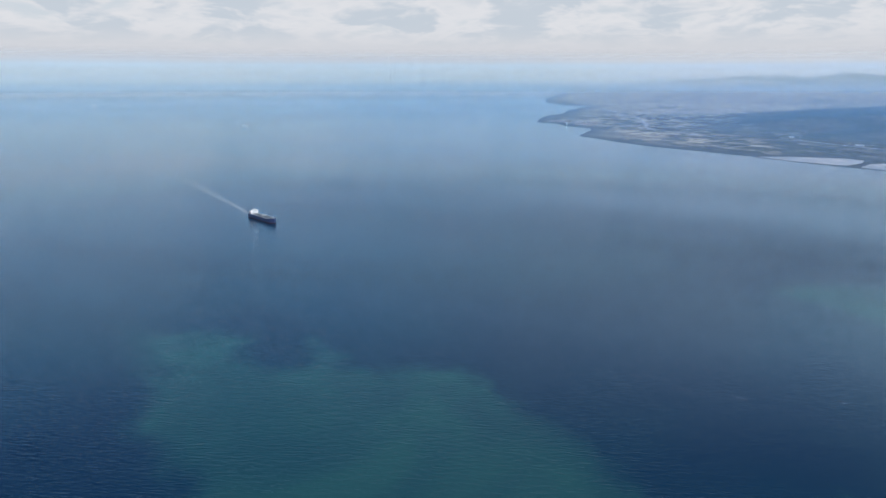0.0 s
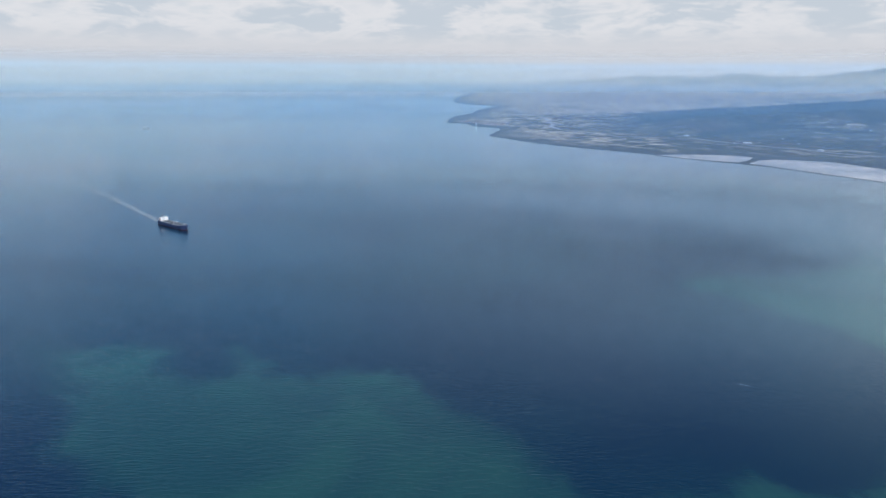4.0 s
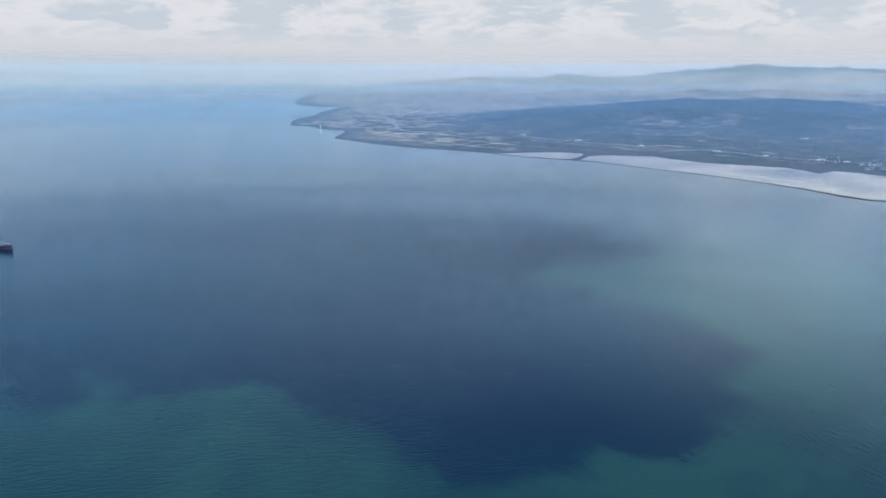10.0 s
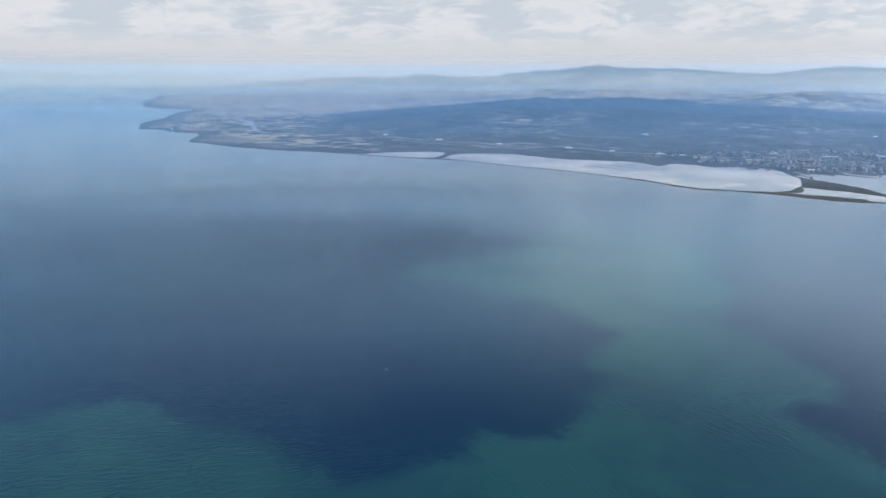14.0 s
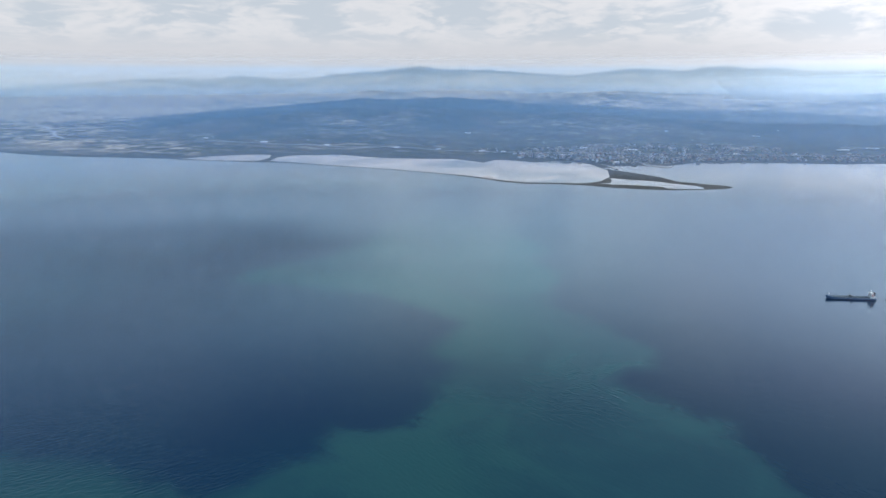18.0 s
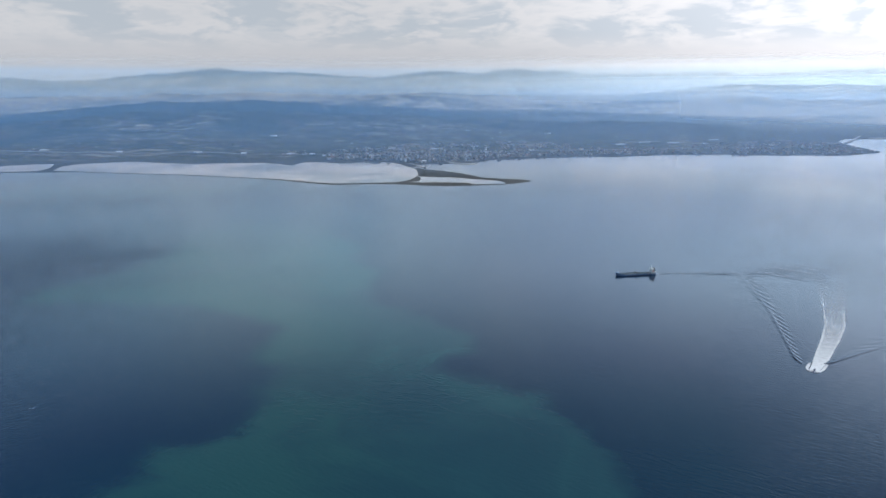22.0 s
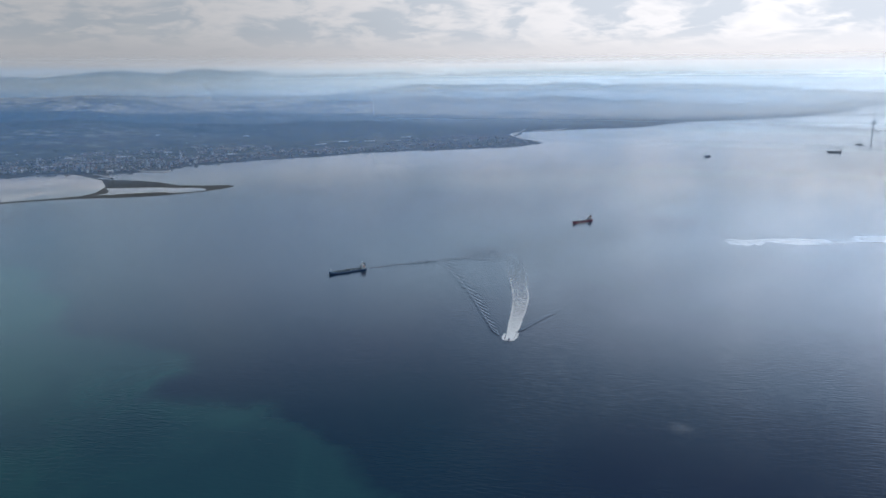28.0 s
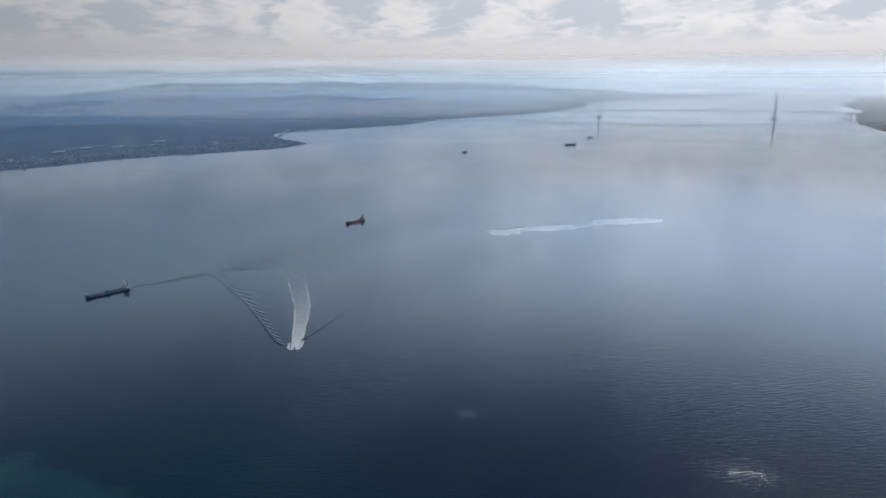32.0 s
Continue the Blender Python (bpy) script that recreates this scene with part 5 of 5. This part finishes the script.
# the mass of small houses that fills the towns, and lone farms on the hills
def make_houses():
    m, g = material("house_walls_and_roofs")
    isl = g.n("ShaderNodeNewGeometry").outputs["Random Per Island"]
    roof = g.n("ShaderNodeAttribute", attr="roof").outputs["Fac"]
    p = place(g)
    wall = g.mix(isl, (0.24, 0.225, 0.21), (0.58, 0.56, 0.53))
    tile = g.mix(isl, (0.24, 0.13, 0.10), (0.42, 0.38, 0.35))
    col = g.mix(roof, wall, tile)
    finish(g, g.mix(g.math("MULTIPLY", g.noise(p, 5.0, 3, 0.6), 0.4), col, (0.12, 0.11, 0.10)), 0.85, g.noise(p, 12.0, 2, 0.5), 0.15, 0.02)
    return m


def fill_town(count, corners, low, high, turn, seed, mat, label, pitch=1.7):
    rs = np.random.RandomState(seed)
    c = np.array(corners, float)
    x, y = rs.uniform(c[:, 0].min(), c[:, 0].max(), count * 6), rs.uniform(c[:, 1].min(), c[:, 1].max(), count * 6)
    # streets: houses stand in loose rows
    a = radians(turn)
    u, v = x * math.cos(a) + y * math.sin(a), -x * math.sin(a) + y * math.cos(a)
    v = np.round(v / pitch) * pitch + rs.uniform(-0.2, 0.2, len(v))
    x, y = u * math.cos(a) - v * math.sin(a), u * math.sin(a) + v * math.cos(a)
    z, sd = land_height(x, y)
    ok = (signed(x, y, corners) > 0) & (sd > 2.0) & (z > 0.1) & (fbm(x / 13, y / 13, 3) > -0.08)
    x, y, z = x[ok][:count], y[ok][:count], z[ok][:count]
    n = len(x)
    w, d, h = rs.uniform(0.6, 1.2, n), rs.uniform(0.5, 0.85, n), rs.uniform(low, high, n) * 0.75
    t = a + rs.normal(0, 0.12, n) + rs.choice([0, math.pi / 2], n)
    sq = np.array([(-1, -1), (1, -1), (1, 1), (-1, 1)]) / 2
    rise = rs.uniform(0.06, 0.30, n)
    rows = []
    for k, zz in ((1.0, -0.5 + 0 * h), (1.0, h), (1.12, h), (0.40, h + rise)):
        lx, ly = sq[None, :, 0] * w[:, None] * k, sq[None, :, 1] * d[:, None] * k
        gx, gy = x[:, None] + lx * np.cos(t)[:, None] - ly * np.sin(t)[:, None], y[:, None] + lx * np.sin(t)[:, None] + ly * np.cos(t)[:, None]
        rows.append(np.stack([gx, gy, np.repeat((z + zz)[:, None], 4, 1)], 2))
    v = np.concatenate(rows, 1)
    f = [(i + b, (i + 1) % 4 + b, (i + 1) % 4 + 4 + b, i + 4 + b) for b in (0, 8) for i in range(4)] + [(12, 13, 14, 15)]
    faces = (np.array(f)[None] + (np.arange(n) * 16)[:, None, None]).reshape(-1, 4)
    ob = grid_mesh("houses", v.reshape(-1, 3), faces, mat, [("roof", np.tile(np.repeat([0.0, 1.0], 8), n))], smooth=False)
    tagged(ob, label, "houses", kind="stuff")


HOUSES = make_houses()
TOWN = [(36, 421), (66, 399), (75, 394), (95, 399), (130, 413), (161, 417), (189, 480), (138, 505), (93, 498), (43, 490)]
fill_town(560, TOWN, 0.4, 1.0, 12, 21, HOUSES, "dense pale houses with tiled roofs filling the town")
fill_town(130, [(161, 417), (229, 417), (248, 448), (183, 465)], 0.4, 0.8, 3, 22, HOUSES, "loose rows of pale houses along the bay")
fill_town(420, [(232, 422), (266, 402), (328, 388), (370, 398), (391, 464), (360, 500), (300, 470), (269, 460)], 0.4, 0.9, -10, 23, HOUSES, "village houses spread over the low cape")
fill_town(90, [(-10, 444), (36, 421), (43, 480), (-11, 470)], 0.4, 0.8, 10, 24, HOUSES, "scattered houses at the edge of the town")
fill_town(260, [(-474, 570), (-408, 548), (-404, 575), (-440, 600), (-478, 600)], 0.4, 0.8, 20, 25, HOUSES, "small houses of the village on the western cape")
fill_town(80, [(-420, 560), (-300, 470), (0, 470), (380, 520), (520, 640), (420, 800), (0, 760), (-380, 740)], 0.4, 0.9, 8, 26, HOUSES, "lone farmhouses among fields and woods", 9.0)
fill_town(120, [(640, 512), (900, 492), (1010, 520), (980, 560), (700, 560)], 0.5, 1.6, 5, 27, HOUSES, "pale blocks of a far shore town")


# slender mast on the hillside, white tower on the western cape
def stand(name, x, y, label, cat):
    return empty(name, pose(x, y, float(ground_z([(x, y)])[0])), label, cat)


mast = stand("radio_mast", 93, 640, "slender lattice radio mast on the hillside", "mast")
for s in ((-0.5, -0.3), (0.5, -0.3), (0, 0.6)):
    part("mast_leg", bar((s[0], s[1], -1), (s[0] * 0.15, s[1] * 0.15, 12), 0.06, 0.04, n=6), GIRDER, mast)
for i in range(9):
    part("brace_ring", block(-0.45 + i * 0.04, 0.45 - i * 0.04, -0.28 + i * 0.025, 0.5 - i * 0.04, i * 1.3, i * 1.3 + 0.05), GIRDER, mast)
tow = stand("lighthouse", -424, 543, "white tower on a small dark headland", "tower")
part("shaft", bar((0, 0, -1), (0, 0, 2.4), 0.5, 0.36, n=14), WHITE, tow)
part("gallery", bar((0, 0, 2.4), (0, 0, 2.55), 0.55, n=14), WHITE, tow)
part("lantern_room", bar((0, 0, 2.55), (0, 0, 3.1), 0.32, 0.28, n=12), GLASS, tow)


# harbour moles
def mole(points, width, height, label):
    xy, u, v, faces = ribbon(points, [width] * 3, 70, 9)
    z = height * np.clip((0.5 - np.abs(v - 0.5)) * 4, 0, 1) + 0.15 * fbm(xy[:, 0] * 0.8, xy[:, 1] * 0.8, 3) - 0.15
    tagged(grid_mesh("breakwater", np.column_stack([xy, z]), faces, CONCRETE), label, "breakwater", kind="structure")


mole([(452, 503), (462, 498), (478, 497), (500, 505)], 3.0, 0.8, "rubble breakwater closing the small harbour")
mole([(84, 399), (89, 393), (94, 390), (97, 391)], 2.6, 0.6, "short stone pier of the town")
mole([(60, 400), (63, 392), (65, 385), (66, 378)], 2.0, 0.5, "causeway bridging the lagoon's outlet")
mole([(948, 126), (940, 116), (930, 112)], 3.0, 0.9, "jetty below the far bridge end")


# wind turbines on the pale plain behind the ridge
def turbine(x, y, turn):
    t = stand("wind_turbine", x, y, "white three-bladed wind turbine on the far plain", "wind turbine")
    tagged(t, group="wind turbines")
    part("tower", bar((0, 0, -1), (0, 0, 5), 0.16, 0.09, n=10), WHITE, t)
    hub = part("nacelle", block(-0.12, 0.12, -0.4, 0.3, 4.85, 5.15), WHITE, t)
    for i in range(3):
        a = radians(turn + 120 * i)
        part("blade", bar((0, -0.42, 5.0), (2.8 * math.sin(a), -0.42, 5.0 + 2.8 * math.cos(a)), 0.11, 0.03, n=6), WHITE, hub)


for k, (az, r) in enumerate(((-24.5, 1080), (-23.0, 1120), (-21.4, 1100), (-20.2, 1150), (-18.8, 1130))):
    turbine(r * math.sin(radians(az)), r * math.cos(radians(az)), 17 * k)


# ---- trees ----
def build_trees(count=15000):
    """Tree belts, hedges and scrub as thousands of small uneven crowns."""
    rs = np.random.RandomState(3)
    r = 1 / rs.uniform(1 / 520, 1 / 312, count * 4)
    az = np.radians(rs.uniform(-44, 47, count * 4))
    x, y = r * np.sin(az), r * np.cos(az)
    z, sd = land_height(x, y)
    wood = fbm(x / 22, y / 22, 4) + 0.3 * fbm(x / 5, y / 5, 2)
    ok = (sd > 1.6) & (z > 0.12) & (wood > 0.05) & ((y > 398) | (x < -190) | (x > 130) | ((x > 54) & (y < 372)))
    x, y, z = x[ok][:count], y[ok][:count], z[ok][:count]
    n = len(x)
    ang = np.arange(6) * math.pi / 3
    ring = np.stack([np.cos(ang), np.sin(ang)], 1)
    tmpl = np.concatenate([np.column_stack([ring * 0.55, np.full(6, 0.15)]), np.column_stack([ring, np.full(6, 0.55)]), np.column_stack([ring * 0.6, np.full(6, 0.95)]), [[0, 0, 1.12], [0, 0, 1.12]]])
    size = rs.uniform(0.12, 0.36, n) * np.clip(np.hypot(x, y) / 450, 0.8, 1.8)
    wob = 1 + rs.uniform(-0.35, 0.35, (n, len(tmpl), 1))
    v = tmpl[None] * size[:, None, None] * wob
    v[:, :, 0] += x[:, None]
    v[:, :, 1] += y[:, None]
    v[:, :, 2] += z[:, None] - 0.1
    f = []
    for row in (0, 6):
        for i in range(6):
            j = (i + 1) % 6
            f.append((row + i, row + j, row + 6 + j, row + 6 + i))
    for i in (0, 2, 4):
        f.append((12 + i, 12 + i + 1, 12 + (i + 2) % 6, 18))
    f = np.array(f)
    faces = (f[None] + (np.arange(n) * len(tmpl))[:, None, None]).reshape(-1, 4)
    m, g = material("foliage")
    isl = g.n("ShaderNodeNewGeometry").outputs["Random Per Island"]
    p = place(g)
    col = g.mix(isl, (0.010, 0.019, 0.009), (0.030, 0.040, 0.018))
    finish(g, g.mix(g.noise(p, 3.0, 3, 0.6), col, (0.012, 0.020, 0.010)), 0.9, g.noise(p, 6.0, 3, 0.6), 0.6, 0.1)
    ob = grid_mesh("trees", v.reshape(-1, 3), faces, m, smooth=False)
    tagged(ob, "dark belts of trees and scrub along fields and shore", "trees", kind="stuff")


build_trees()
